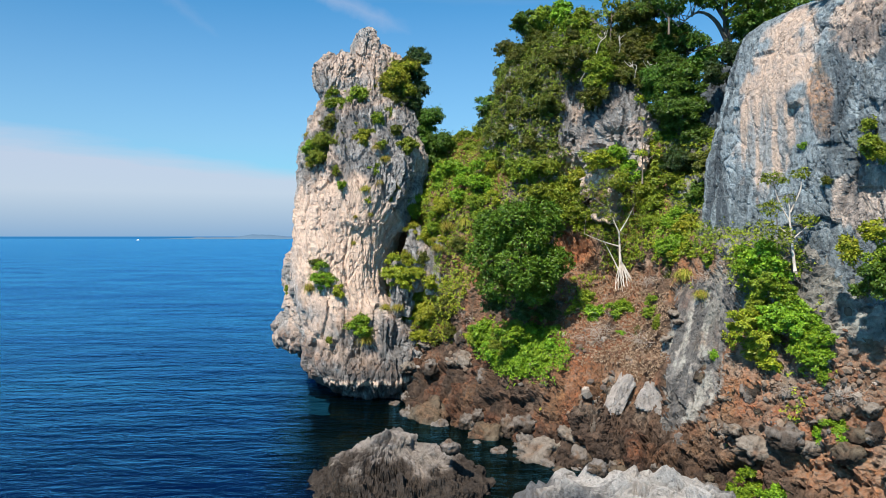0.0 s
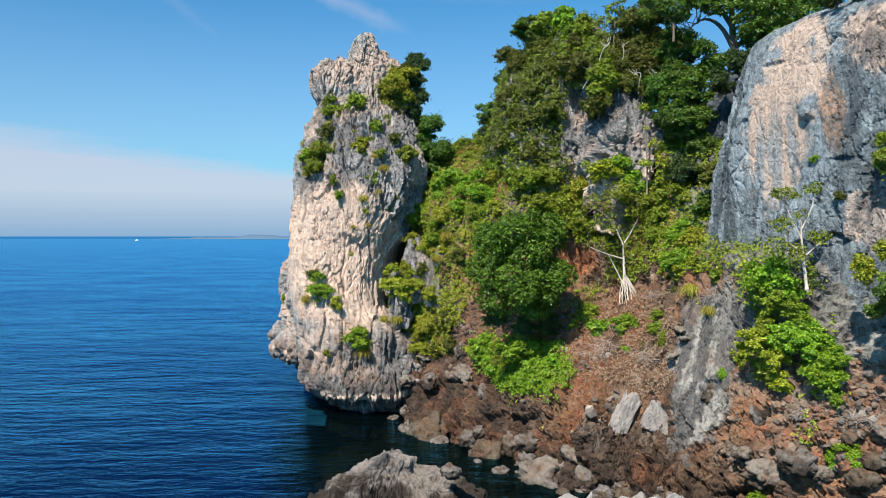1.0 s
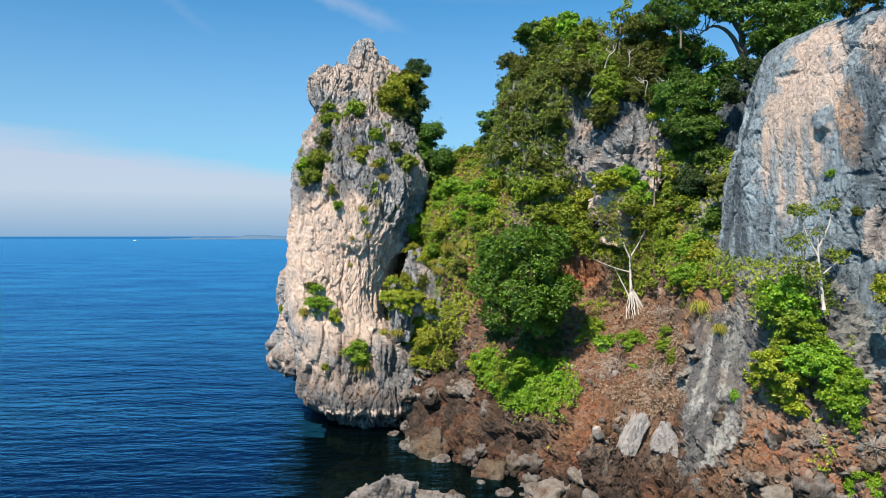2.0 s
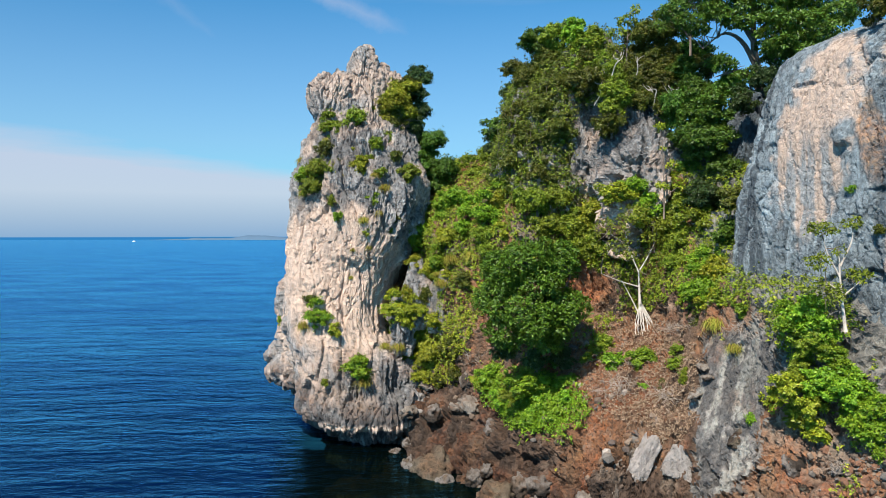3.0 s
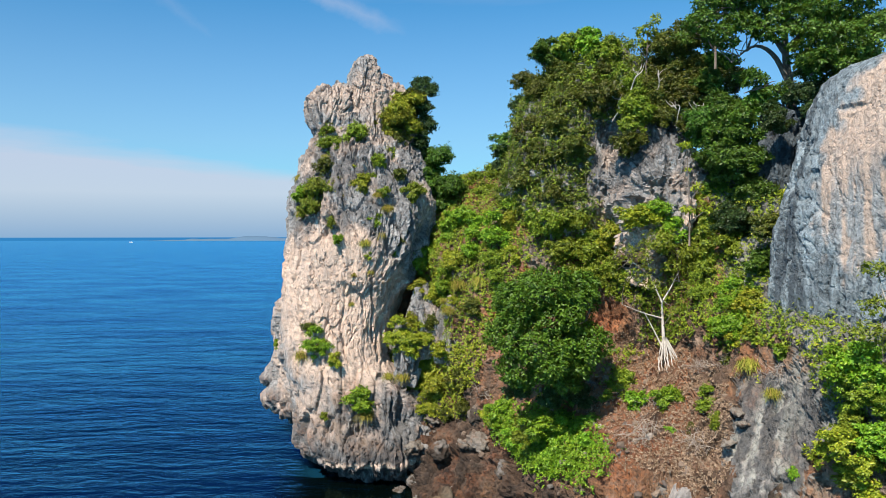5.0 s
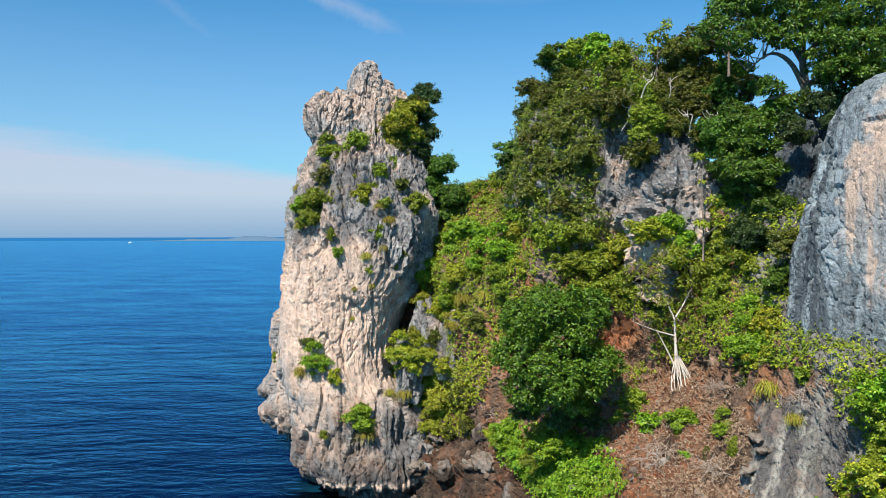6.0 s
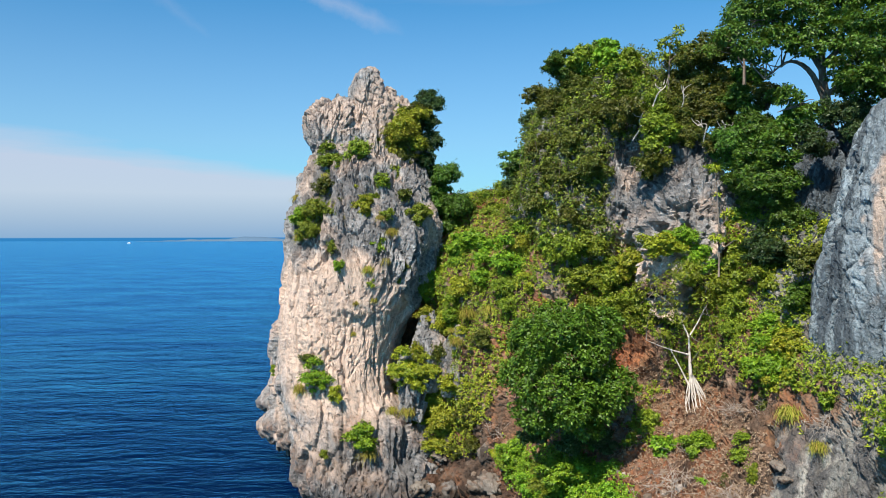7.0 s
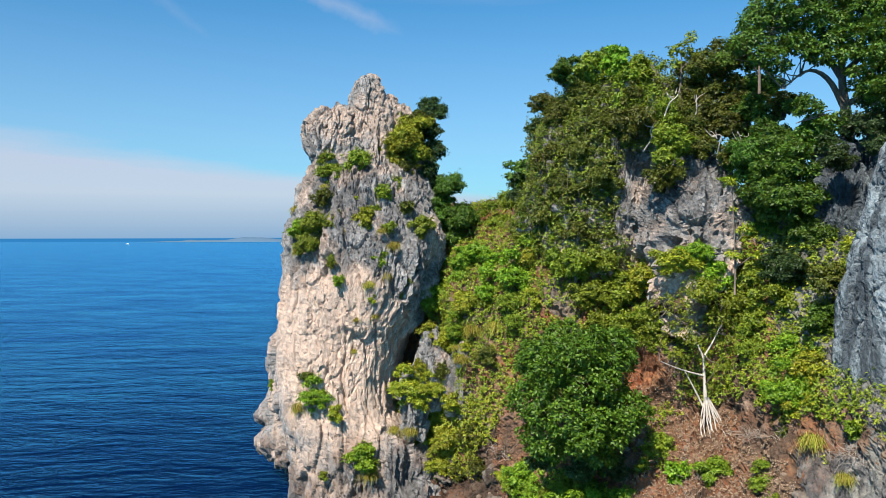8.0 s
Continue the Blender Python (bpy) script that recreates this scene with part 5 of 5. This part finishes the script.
LOWER_HILL_SHRUBS_B = {
    "mid": [(8.9, 59.9, 7.7, 0.62), (5.6, 62.5, 7.3, 0.84)],
    "bright": [(4.2, 63.5, 5.8, 0.77), (5.5, 61.7, 6.0, 0.74), (6.8, 60.4, 6.7, 0.73), (8.1, 60.0, 7.2, 0.72), (5.6, 59.4, 5.3, 0.71), (4.8, 62.9, 4.9, 0.67), (7.0, 59.4, 5.9, 0.63), (8.6, 59.6, 7.9, 0.56), (6.1, 58.4, 4.9, 0.47), (8.1, 57.8, 7.1, 0.46), (7.1, 57.5, 5.8, 0.46), (5.1, 59.8, 4.8, 0.48), (3.9, 64.9, 6.4, 0.61)],
    # dark shrubs added in place of the shadow under the big tree
    "shade": [(4.1, 59.7, 9.9, 0.87), (6.1, 59.7, 9.5, 0.87), (8.1, 59.7, 9.7, 0.87)],
    "deep": [(7.8, 61.7, 8.7, 0.66)],
}
CLIFF_FOOT_SHRUBS_A = {
    "bright": [(19.0, 46.0, 14.1, 1.15), (18.3, 46.5, 13.5, 0.89), (19.6, 45.5, 13.2, 0.94), (19.9, 43.9, 10.2, 0.91), (20.5, 43.4, 9.1, 1.09), (21.2, 43.9, 7.7, 0.65), (20.5, 44.4, 11.1, 0.66), (21.7, 47.4, 22.0, 0.17), (21.8, 46.7, 20.7, 0.24), (21.5, 42.5, 4.7, 0.75), (21.6, 41.4, 4.2, 0.61)],
    "mid": [(19.6, 47.0, 11.7, 1.04), (18.6, 46.1, 8.4, 0.68), (22.8, 40.0, 14.1, 0.71), (23.9, 43.1, 20.5, 0.82), (24.1, 42.1, 19.8, 0.56)],
    "yellow": [(18.0, 45.9, 10.1, 0.95), (18.8, 45.4, 9.1, 0.80), (22.4, 40.0, 15.5, 0.65), (21.6, 41.0, 14.6, 0.66)],
    "deep": [(22.4, 40.0, 12.8, 1.06)],
    "olive": [(22.6, 45.3, 18.5, 0.30)],
}
CLIFF_FOOT_SHRUBS_B = {
    "bright": [(20.9, 42.5, 4.2, 0.44), (17.9, 44.4, 0.5, 0.92), (17.2, 45.0, 0.0, 0.73), (18.4, 42.9, 0.7, 0.63), (20.0, 45.0, 11.9, 0.80), (19.5, 44.9, 10.5, 0.86), (21.1, 43.1, 9.8, 0.76), (20.6, 43.9, 10.3, 0.71), (20.8, 43.1, 8.6, 0.76), (21.2, 42.9, 7.5, 0.44)],
    "yellow": [(19.3, 45.0, 4.7, 0.27), (19.1, 45.1, 7.9, 0.60), (18.3, 48.2, 8.8, 0.64)],
    "mid": [(19.3, 45.5, 12.5, 0.87), (18.5, 45.9, 10.9, 0.81)],
}
DRY_SHRUBS = [(11.5, 56.3, 8.1, 0.91), (10.4, 57.2, 7.4, 0.68), (13.9, 54.4, 7.9, 0.80), (16.5, 56.7, 12.2, 0.67), (19.6, 43.8, 6.4, 0.45), (22.0, 41.7, 6.6, 0.62), (17.7, 51.6, 12.5, 0.68), (2.3, 68.0, 8.1, 0.70), (15.6, 57.8, 11.8, 0.60), (13.0, 58.5, 9.1, 0.60)]

def plant_all():
    rng = random.Random(5)
    for area in (STACK_SHRUBS_A, STACK_SHRUBS_B, GULLY_SHRUBS_A, GULLY_SHRUBS_B, UPPER_HILL_SHRUBS, CRAG_SHRUBS_A, CRAG_SHRUBS_B, CRAG_SHRUBS_C, RAVINE_SHRUBS_A, RAVINE_SHRUBS_B, LOWER_HILL_SHRUBS_A, LOWER_HILL_SHRUBS_B, CLIFF_FOOT_SHRUBS_A, CLIFF_FOOT_SHRUBS_B):
        for kind, places in area.items():
            for x, y, z, r in places:
                shrub(kind, x, y, z, r, rng)
    tuft, twig = tuft_mesh(), twig_mesh()
    for x, y, z, r in GRASS_TUFTS:
        ob = new("grass_tuft", tuft)
        ob.matrix_world = pose(x, y, z - 0.2 * r, 0, 0, rng.uniform(-40, 40)) @ Matrix.Scale(0.95 * r, 4)
        tagged(ob, "dry yellow-green grass tuft hanging on the rock", "grass", "grass tufts")
    for x, y, z, r in DRY_SHRUBS:
        ob = new("dry_shrub", twig)
        ob.matrix_world = pose(x, y - 0.2, z, 0, 0, rng.uniform(0, 360)) @ Matrix.Scale(1.25 * r, 4)
        tagged(ob, "bare grey twiggy dry shrub on the slope", "shrub", "dry shrubs")


plant_all()


# ---- trees ----
def tree(label, trunk, r0, limbs, pads, kind, leaf=0.32, bark=BARK_GREY, density=1.0, seed=0, roots=(), droop=0.35, flat=0.55, limb=0.5):
    """A tree: trunk line, limb lines, and crown lobes (x, y, z, r). All in world metres; the root is the trunk's first point."""
    rng = np.random.default_rng(seed)
    foot = Vector(trunk[0])
    root = new("tree")
    root.location = foot
    def own(pts):
        return [tuple(Vector(p) - foot) for p in pts]
    v, f = tube(own(trunk), r0, r0 * 0.35, 9)
    link_mesh("trunk", v, f, bark, root)
    for line in limbs:
        v, f = tube(own(line), r0 * limb, 0.03, 6)
        link_mesh("limb", v, f, bark, root)
    if roots:
        for line in roots:
            v, f = tube(own(line), r0 * 0.36, 0.02, 6)
            link_mesh("root", v, f, bark, root)
    ends = [Vector(line[-1]).lerp(Vector(line[-2]), t) for line in limbs for t in (0.0, 0.35, 0.7)] + [Vector(trunk[-1]), Vector(trunk[-2])]
    lobes = []
    for x, y, z, r in pads:
        closest = sorted(ends, key=lambda e: (e - Vector((x, y, z))).length)
        for i in range(2):
            near = closest[i]
            tip = Vector((x, y, z)) + Vector(rng.normal(size=3)) * 0.45 * r
            v, f = tube(own([near, near.lerp(tip, 0.5) + Vector(rng.normal(size=3)) * 0.12 * r, tip]), min(0.05, 0.3 * r0), 0.012, 4)
            link_mesh("twig", v, f, BARK_GREY, root)
        c = np.array(own([(x, y, z)])[0])
        lobes.append((*c, r * 0.8, r * 0.8, r * 0.8 * flat))
        for i in range(6):
            d = rng.normal(size=3)
            d /= np.linalg.norm(d)
            q = r * rng.uniform(0.28, 0.5)
            lobes.append((*(c + d * r * 0.72 * np.array([1, 1, flat])), q, q, q * (0.45 + 0.5 * flat)))
    area = sum(l[3] * l[4] for l in lobes)
    p, nrm = lobed_points(rng, lobes, int(48 * area * density), 0.7)
    v, f = sprays(p, nrm, 6, leaf, leaf * 0.48, droop, rng)
    new("crown", leaf_mesh("crown", v, f, LEAF[kind])).parent = root
    return tagged(root, label, "tree")


def big_round_tree():
    rng = np.random.default_rng(21)
    pads = [(5.8, 58.8, 14.1, 3.1)]
    for i in range(38):
        d = rng.normal(size=3)
        d[1] -= 0.35
        d /= np.linalg.norm(d)
        pads.append((5.8 + 3.0 * d[0], 58.8 + 2.5 * d[1], 14.2 + 3.7 * d[2], rng.uniform(0.9, 1.5)))
    tree("dense round dark green broadleaf tree on the slope", [(6.6, 61.3, 8.2), (6.4, 60.6, 10.5), (6.0, 59.4, 13.5)], 0.24,
         [[(6.4, 60.4, 10.8), (4.6, 59.2, 12.6), (3.4, 58.3, 14.2)], [(6.2, 60.0, 11.8), (7.8, 58.6, 13.8), (8.6, 58.2, 15.6)], [(6.1, 59.7, 12.8), (5.6, 58.5, 15.8), (5.4, 58.5, 17.8)]],
         pads, "tree", leaf=0.23, density=2.1, seed=22, droop=0.2, flat=0.85)


big_round_tree()

tree("spreading pale-barked tree with exposed white roots", [(14.3, 61.7, 12.0), (14.25, 61.9, 13.8), (14.2, 62.0, 15.7)], 0.15,
     [[(14.15, 61.9, 12.5), (13.5, 61.9, 13.8), (12.9, 61.9, 14.9)], [(14.2, 62.0, 15.5), (13.5, 62.1, 17.2), (13.2, 62.2, 18.8)], [(14.2, 62.0, 15.5), (14.9, 62.1, 16.6), (15.6, 62.2, 18.0)],
      [(14.2, 61.9, 14.4), (12.8, 61.6, 14.8), (11.3, 61.4, 15.4)], [(13.5, 62.1, 17.0), (12.5, 61.7, 18.0), (11.8, 61.6, 18.4)]],
     [(12.0, 61.3, 18.8, 1.3), (13.7, 61.2, 19.8, 1.4), (15.3, 61.4, 19.0, 1.2), (11.0, 61.2, 17.0, 1.2), (16.1, 61.7, 17.8, 1.0), (12.6, 61.0, 17.6, 0.9), (10.4, 61.4, 18.2, 1.2), (14.6, 60.9, 18.0, 0.9), (13.2, 60.8, 16.8, 0.7), (15.4, 60.9, 16.6, 0.7), (12.2, 60.9, 15.8, 0.6), (14.9, 60.9, 15.2, 0.45)],
     "mid", leaf=0.19, bark=BARK_WHITE, density=0.85, seed=31,
     roots=[[(14.3 + 0.04 * i, 61.75, 12.9 + 0.1 * (k % 3)), (14.3 + 0.16 * i + 0.08 * math.sin(3 * k), 61.4, 12.1 - 0.25 * (k % 2)), (14.3 + 0.22 * i + 0.12 * math.sin(5 * k), 61.1, 11.4), (14.3 + 0.3 * i + 0.15 * math.cos(4 * k), 60.7 - 0.05 * abs(i), 10.6 + 0.12 * abs(i) + 0.2 * math.sin(7 * k))] for k, i in enumerate((-2.6, -2, -1.4, -0.8, -0.2, 0.4, 1.0, 1.8, 2.6, 3.4, 4.2))], flat=0.6, limb=0.42)

CANOPY_PADS = [(17.2, 61.2, 36, 1.7), (18.9, 61, 36.9, 1.9), (20.2, 61, 35.5, 1.5), (21.2, 61, 37.6, 2.2), (23.3, 60.6, 36.2, 1.9), (24.8, 60.2, 34.2, 1.8), (24.8, 60.4, 37.2, 2.2), (20.3, 61.6, 30.9, 1.1), (21.6, 61.3, 29.9, 1.1), (24.6, 60, 32, 1.5), (18.4, 61, 33.2, 0.8), (23.2, 60, 33.6, 1), (23, 59.8, 31.9, 1.1), (24.2, 59.6, 30.6, 1.3), (20.6, 60.4, 33.9, 1), (22.2, 60.2, 35, 1.3), (27, 59.6, 34, 2.2), (27, 60, 37, 2.4), (22.6, 61.5, 39.3, 2.4), (23.1, 60, 34.4, 1.4)]
CANOPY_FRONT_PADS = [(24.3, 59.8, 32.4, 1.5), (23.6, 59.8, 31, 1.1), (24, 60, 36.4, 1.6), (22.1, 60, 33.9, 0.8), (19.7, 60.2, 36.1, 1.6), (18.4, 60.2, 36.8, 1.5), (15.8, 60.8, 34.3, 0.8), (26, 59.5, 30.8, 1.6), (18.9, 60.5, 34.5, 1.3), (17.4, 60.6, 33.6, 1.1), (20.8, 60.4, 34.4, 1.1), (21.5, 60.4, 35.4, 1.3), (19.6, 60.5, 36, 1.3), (16.7, 60.7, 34.7, 1.1), (23, 59.5, 31.2, 1), (22.4, 59.6, 32.6, 0.8), (24, 59.6, 33.2, 1.3), (25, 58.6, 35.2, 1.7), (26.6, 58.2, 33.4, 1.8), (27.2, 58.4, 36, 1.9), (23.3, 58.8, 34.7, 1.2), (25.8, 58.4, 31.4, 1.4)]
CANOPY_LOW_PADS = [(22.8, 57.2, 31.3, 1.2), (23.8, 56.8, 32.6, 1.5), (24.4, 57.2, 30.9, 1.2), (22.4, 57.6, 33.2, 1.0), (25.4, 56.6, 31.8, 1.4), (20.3, 60, 33.6, 1.0), (21.2, 60, 33.4, 1.0), (19.3, 60, 33.9, 0.9)]
tree("huge spreading canopy tree on the cliff top", [(23.4, 62.0, 25.6), (23.2, 62.0, 28.2), (23.0, 61.9, 30.2), (22.6, 61.8, 32.6), (22.6, 61.8, 37.0)], 0.44,
     [[(22.9, 61.9, 30.6), (21.6, 61.4, 32.4), (20.1, 61.0, 32.9), (18.6, 61.0, 31.8)], [(23.0, 61.9, 29.6), (21.3, 61.5, 30.3), (19.6, 61.4, 29.8)], [(22.6, 61.8, 32.6), (21.0, 61.6, 34.6), (19.0, 61.5, 35.8)],
      [(22.6, 61.8, 32.8), (23.9, 61.0, 34.2), (25.4, 60.6, 35.0)], [(22.9, 61.9, 31.0), (24.2, 60.8, 31.8), (25.5, 60.0, 32.4)]],
     CANOPY_PADS + CANOPY_FRONT_PADS + CANOPY_LOW_PADS,
     "deep", leaf=0.26, density=1.2, seed=41, flat=0.42)

tree("slender pole tree with a dark crown on the crag", [(19.2, 66.0, 28.5), (19.3, 66.0, 32.0), (19.3, 66.0, 35.8)], 0.16,
     [[(19.3, 66, 33.6), (18.4, 65.8, 35.0)], [(19.3, 66, 34.0), (20.3, 65.8, 35.4)]],
     [(18.0, 65.8, 35.8, 1.5), (19.6, 65.8, 37.0, 1.7), (20.6, 65.6, 35.6, 1.3), (17.0, 65.9, 34.8, 0.9)], "deep", leaf=0.26, density=0.7, seed=42, flat=0.5)

tree("slim tree with layered leaf pads on the crag top", [(14.9, 69.0, 31.0), (15.0, 69.0, 33.5), (15.1, 69.0, 36.0)], 0.11,
     [[(15.0, 69, 34.0), (14.2, 68.9, 34.8)], [(15.1, 69, 34.8), (15.9, 68.9, 35.6)]],
     [(15.0, 68.9, 36.1, 0.9), (14.1, 68.8, 35.0, 0.8), (15.9, 68.9, 35.6, 0.6), (15.6, 68.8, 36.9, 0.6)], "mid", leaf=0.26, density=0.9, seed=43, flat=0.45)

tree("small crooked pale-trunked tree at the cliff foot", [(20.3, 44.3, 13.2), (20.2, 44.4, 14.4), (20.0, 44.3, 15.8), (19.9, 44.3, 17.6)], 0.10,
     [[(20.0, 44.3, 16.0), (19.3, 44.2, 17.2), (19.0, 44.2, 18.2)], [(20.0, 44.3, 16.6), (20.5, 44.2, 17.8), (20.6, 44.2, 18.6)], [(20.1, 44.3, 15.2), (19.2, 44.2, 15.8)], [(20.1, 44.3, 15.0), (20.9, 44.1, 15.8)]],
     [(19.0, 44.2, 18.5, 0.8), (20.5, 44.2, 18.9, 0.6), (18.9, 44.1, 16.8, 0.75), (20.9, 44.1, 16.1, 0.7), (18.5, 44.1, 15.7, 0.8), (19.6, 44.0, 15.2, 0.7), (19.8, 44.1, 17.4, 0.45)],
     "mid", leaf=0.19, bark=BARK_WHITE, density=1.3, seed=44, flat=0.6)

tree("thin sapling with yellow leaf pads before the crag", [(15.9, 61.4, 19.4), (15.9, 61.4, 22.0), (15.7, 61.4, 26.2)], 0.07,
     [[(15.9, 61.4, 22.4), (16.5, 61.3, 23.3)], [(15.9, 61.4, 21.0), (16.8, 61.3, 21.7)]],
     [(15.6, 61.4, 26.3, 0.4), (16.5, 61.3, 23.4, 0.5), (15.7, 61.2, 21.8, 0.5), (17.0, 61.3, 21.9, 0.35), (15.8, 61.4, 24.6, 0.25)], "yellow", leaf=0.24, density=1.2, seed=45, flat=0.4)


def dead_branch(at, seed, reach=1.6):
    rng = np.random.default_rng(seed)
    at = np.array(at)
    root = new("dead_branch")
    root.location = tuple(at)
    a = np.array([0.0, 0.6, -0.6])
    b = np.array([rng.normal() * 0.2, 0.0, 0.2])
    c = b + np.array([rng.uniform(-0.6, 0.6), -0.2, rng.uniform(0.4, 0.8)]) * reach
    v, f = tube([a, b, (b + c) / 2 + rng.normal(size=3) * 0.12, c], 0.06, 0.025, 6)
    link_mesh("stem", v, f, BARK_WHITE, root)
    for i in range(4):
        p = b + (c - b) * rng.uniform(0.2, 0.9)
        q = p + np.array([rng.uniform(-1, 1), rng.uniform(-0.3, 0.1), rng.uniform(-0.1, 0.8)]) * reach * 0.5
        v, f = tube([p, (p + q) / 2 + rng.normal(size=3) * 0.1, q], 0.035, 0.012, 5)
        link_mesh("twig", v, f, BARK_WHITE, root)
    return tagged(root, "bare bleached dead branch on the crag", "branch", "dead branches")


for k, at in enumerate(((11.2, 67.6, 30.6), (12.0, 67.0, 29.4), (14.8, 66.2, 31.0), (16.2, 64.6, 28.6), (13.4, 66.8, 31.8), (17.4, 63.6, 28.2))):
    dead_branch(at, 200 + k)


# ---- low growth and litter on the hillside ----
def undergrowth(ground, cover, name, label, kind, count, leaf, seed, lift=0.4):
    """Low growth over the part of a rock mesh where cover(points, normals) is above nought."""
    rng = np.random.default_rng(seed)
    co, no = surface_points(ground)
    ok = np.flatnonzero(cover(co, no) > 0)
    pick = rng.choice(ok, min(count, len(ok)), replace=False)
    p = co[pick] + no[pick] * rng.uniform(0.0, lift, (len(pick), 1))
    v, f = sprays(p, no[pick] + np.array([0, -0.2, 0.8]), 6, leaf, leaf * 0.5, 0.3, rng)
    return tagged(new(name, leaf_mesh(name, v, f, LEAF[kind])), label, "undergrowth", kind="stuff")


def hill_cover(bias):
    def cover(co, no):
        x, y, z = co.T
        lush = fbm(co / 2.4, 4, 91) + 0.55 * smooth(9, 15, z) - 0.5 * smooth(9, 5, z) - 0.7 * smooth(0.9, 0.0, np.hypot((x - 14) / 4, (z - 10.5) / 3.5))
        lush -= 2.0 * smooth(1.3, 0.8, np.hypot((x - 11.0) / 2.2, (z - 14.0) / 1.8))
        lush -= 0.8 * smooth(1.2, 0.5, np.hypot((x - 16.8) / 2.6, (z - 10.5) / 4.0))
        lush -= 0.6 * smooth(1.0, 0.5, np.hypot((x - 6.5) / 1.4, (z - 18.5) / 1.8))        # bare grey rock
        return np.where((x > -3) & (x < 22) & (y < 90) & (z < 26), lush - bias, -1)
    return cover


def crag_cover(bias, left):
    def cover(co, no):
        x, y, z = co.T
        lush = fbm(co / 2.0, 4, 95) + 0.5 * smooth(27, 30, z) + left * smooth(11.5, 9.5, x + 0.15 * (z - 26)) - 0.5 * smooth(9.5, 11.5, x) * smooth(30.5, 28.5, z) + 0.35 * no[:, 2]
        return np.where((z > 21) & (y < 82), lush - bias, -1)
    return cover


undergrowth(HILL, hill_cover(0.15), "undergrowth", "low mixed green growth covering the hillside", "mid", 15000, 0.185, 77)
undergrowth(HILL, hill_cover(0.05), "undergrowth", "low yellow-green growth covering the hillside", "yellow", 6000, 0.17, 78)
def mat_cover(co, no):
    x, y, z = co.T
    return np.where(y < 75, 1.0 - np.hypot((x - 6.0 - 0.25 * (z - 6)) / 3.1, (z - 6.2) / 1.9) - 0.3 * fbm(co / 1.3, 3, 93), -1)


def gully_cover(co, no):
    x, y, z = co.T
    return np.where(y < 80, 0.9 - np.hypot((x + 1.4) / 3.6, (z - 9.6) / 3.8) - 0.7 * fbm(co / 1.5, 4, 94), -1)


def litter_cover(co, no):
    x, y, z = co.T
    return np.where(y < 75, 0.8 - np.hypot((x - 12.5) / 5.0, (z - 9.5) / 4.2) - 0.5 * fbm(co / 1.2, 4, 96) - 0.5 * rain_sheet(co), -1)


LEAF["litter"] = leaf_material("dead_leaves", (0.15, 0.09, 0.055), (0.30, 0.215, 0.145), (0.36, 0.29, 0.22), 0.1)
undergrowth(HILL, gully_cover, "undergrowth", "yellow-green scrub filling the gully by the sea stack", "yellow", 3000, 0.17, 85, 0.7)
undergrowth(HILL, litter_cover, "leaf_litter", "brown dead leaves and twigs strewn on the earth", "litter", 4500, 0.13, 86, 0.06)
undergrowth(HILL, mat_cover, "ground_cover", "dense bright green creeping mat on the slope", "bright", 3600, 0.19, 84, 0.8)
undergrowth(CRAG, crag_cover(0.2, 1.0), "undergrowth", "dry olive creepers hanging over the crag", "olive", 9000, 0.21, 79, 0.9)
undergrowth(CRAG, crag_cover(0.3, 0.9), "undergrowth", "green creepers hanging over the crag", "deep", 4500, 0.20, 80, 0.6)
undergrowth(CRAG, crag_cover(0.25, 0.9), "undergrowth", "mid-green creepers among the crag's dry growth", "mid", 4500, 0.20, 87, 0.9)
undergrowth(CRAG_SPUR, crag_cover(0.45, 0.0), "undergrowth", "sparse green creepers on the rock spur", "olive", 900, 0.25, 81, 0.5)


def hanging_vines():
    """Thin dry strands that hang down the crag's seaward side."""
    rng = np.random.default_rng(83)
    co, no = surface_points(CRAG)
    ok = np.flatnonzero((co[:, 0] < 11.5) & (co[:, 1] < 76) & (co[:, 2] > 25) & (co[:, 2] < 33) & (fbm(co / 1.5, 3, 97) > 0.0))
    pieces = []
    for i in rng.choice(ok, 150, replace=False):
        p = co[i] + no[i] * rng.uniform(0.5, 1.0)
        drop = rng.uniform(0.8, 2.6)
        pieces.append(tube([p, p + np.array([rng.normal() * 0.1, -0.08, -0.5 * drop]), p + np.array([rng.normal() * 0.2, -0.02, -drop])], 0.022, 0.01, 3))
    v, f = join_pieces(pieces)
    tagged(link_mesh("hanging_vines", v, f, BARK_GREY), "thin dry brown vines hanging down the crag", "vines", kind="stuff")


hanging_vines()
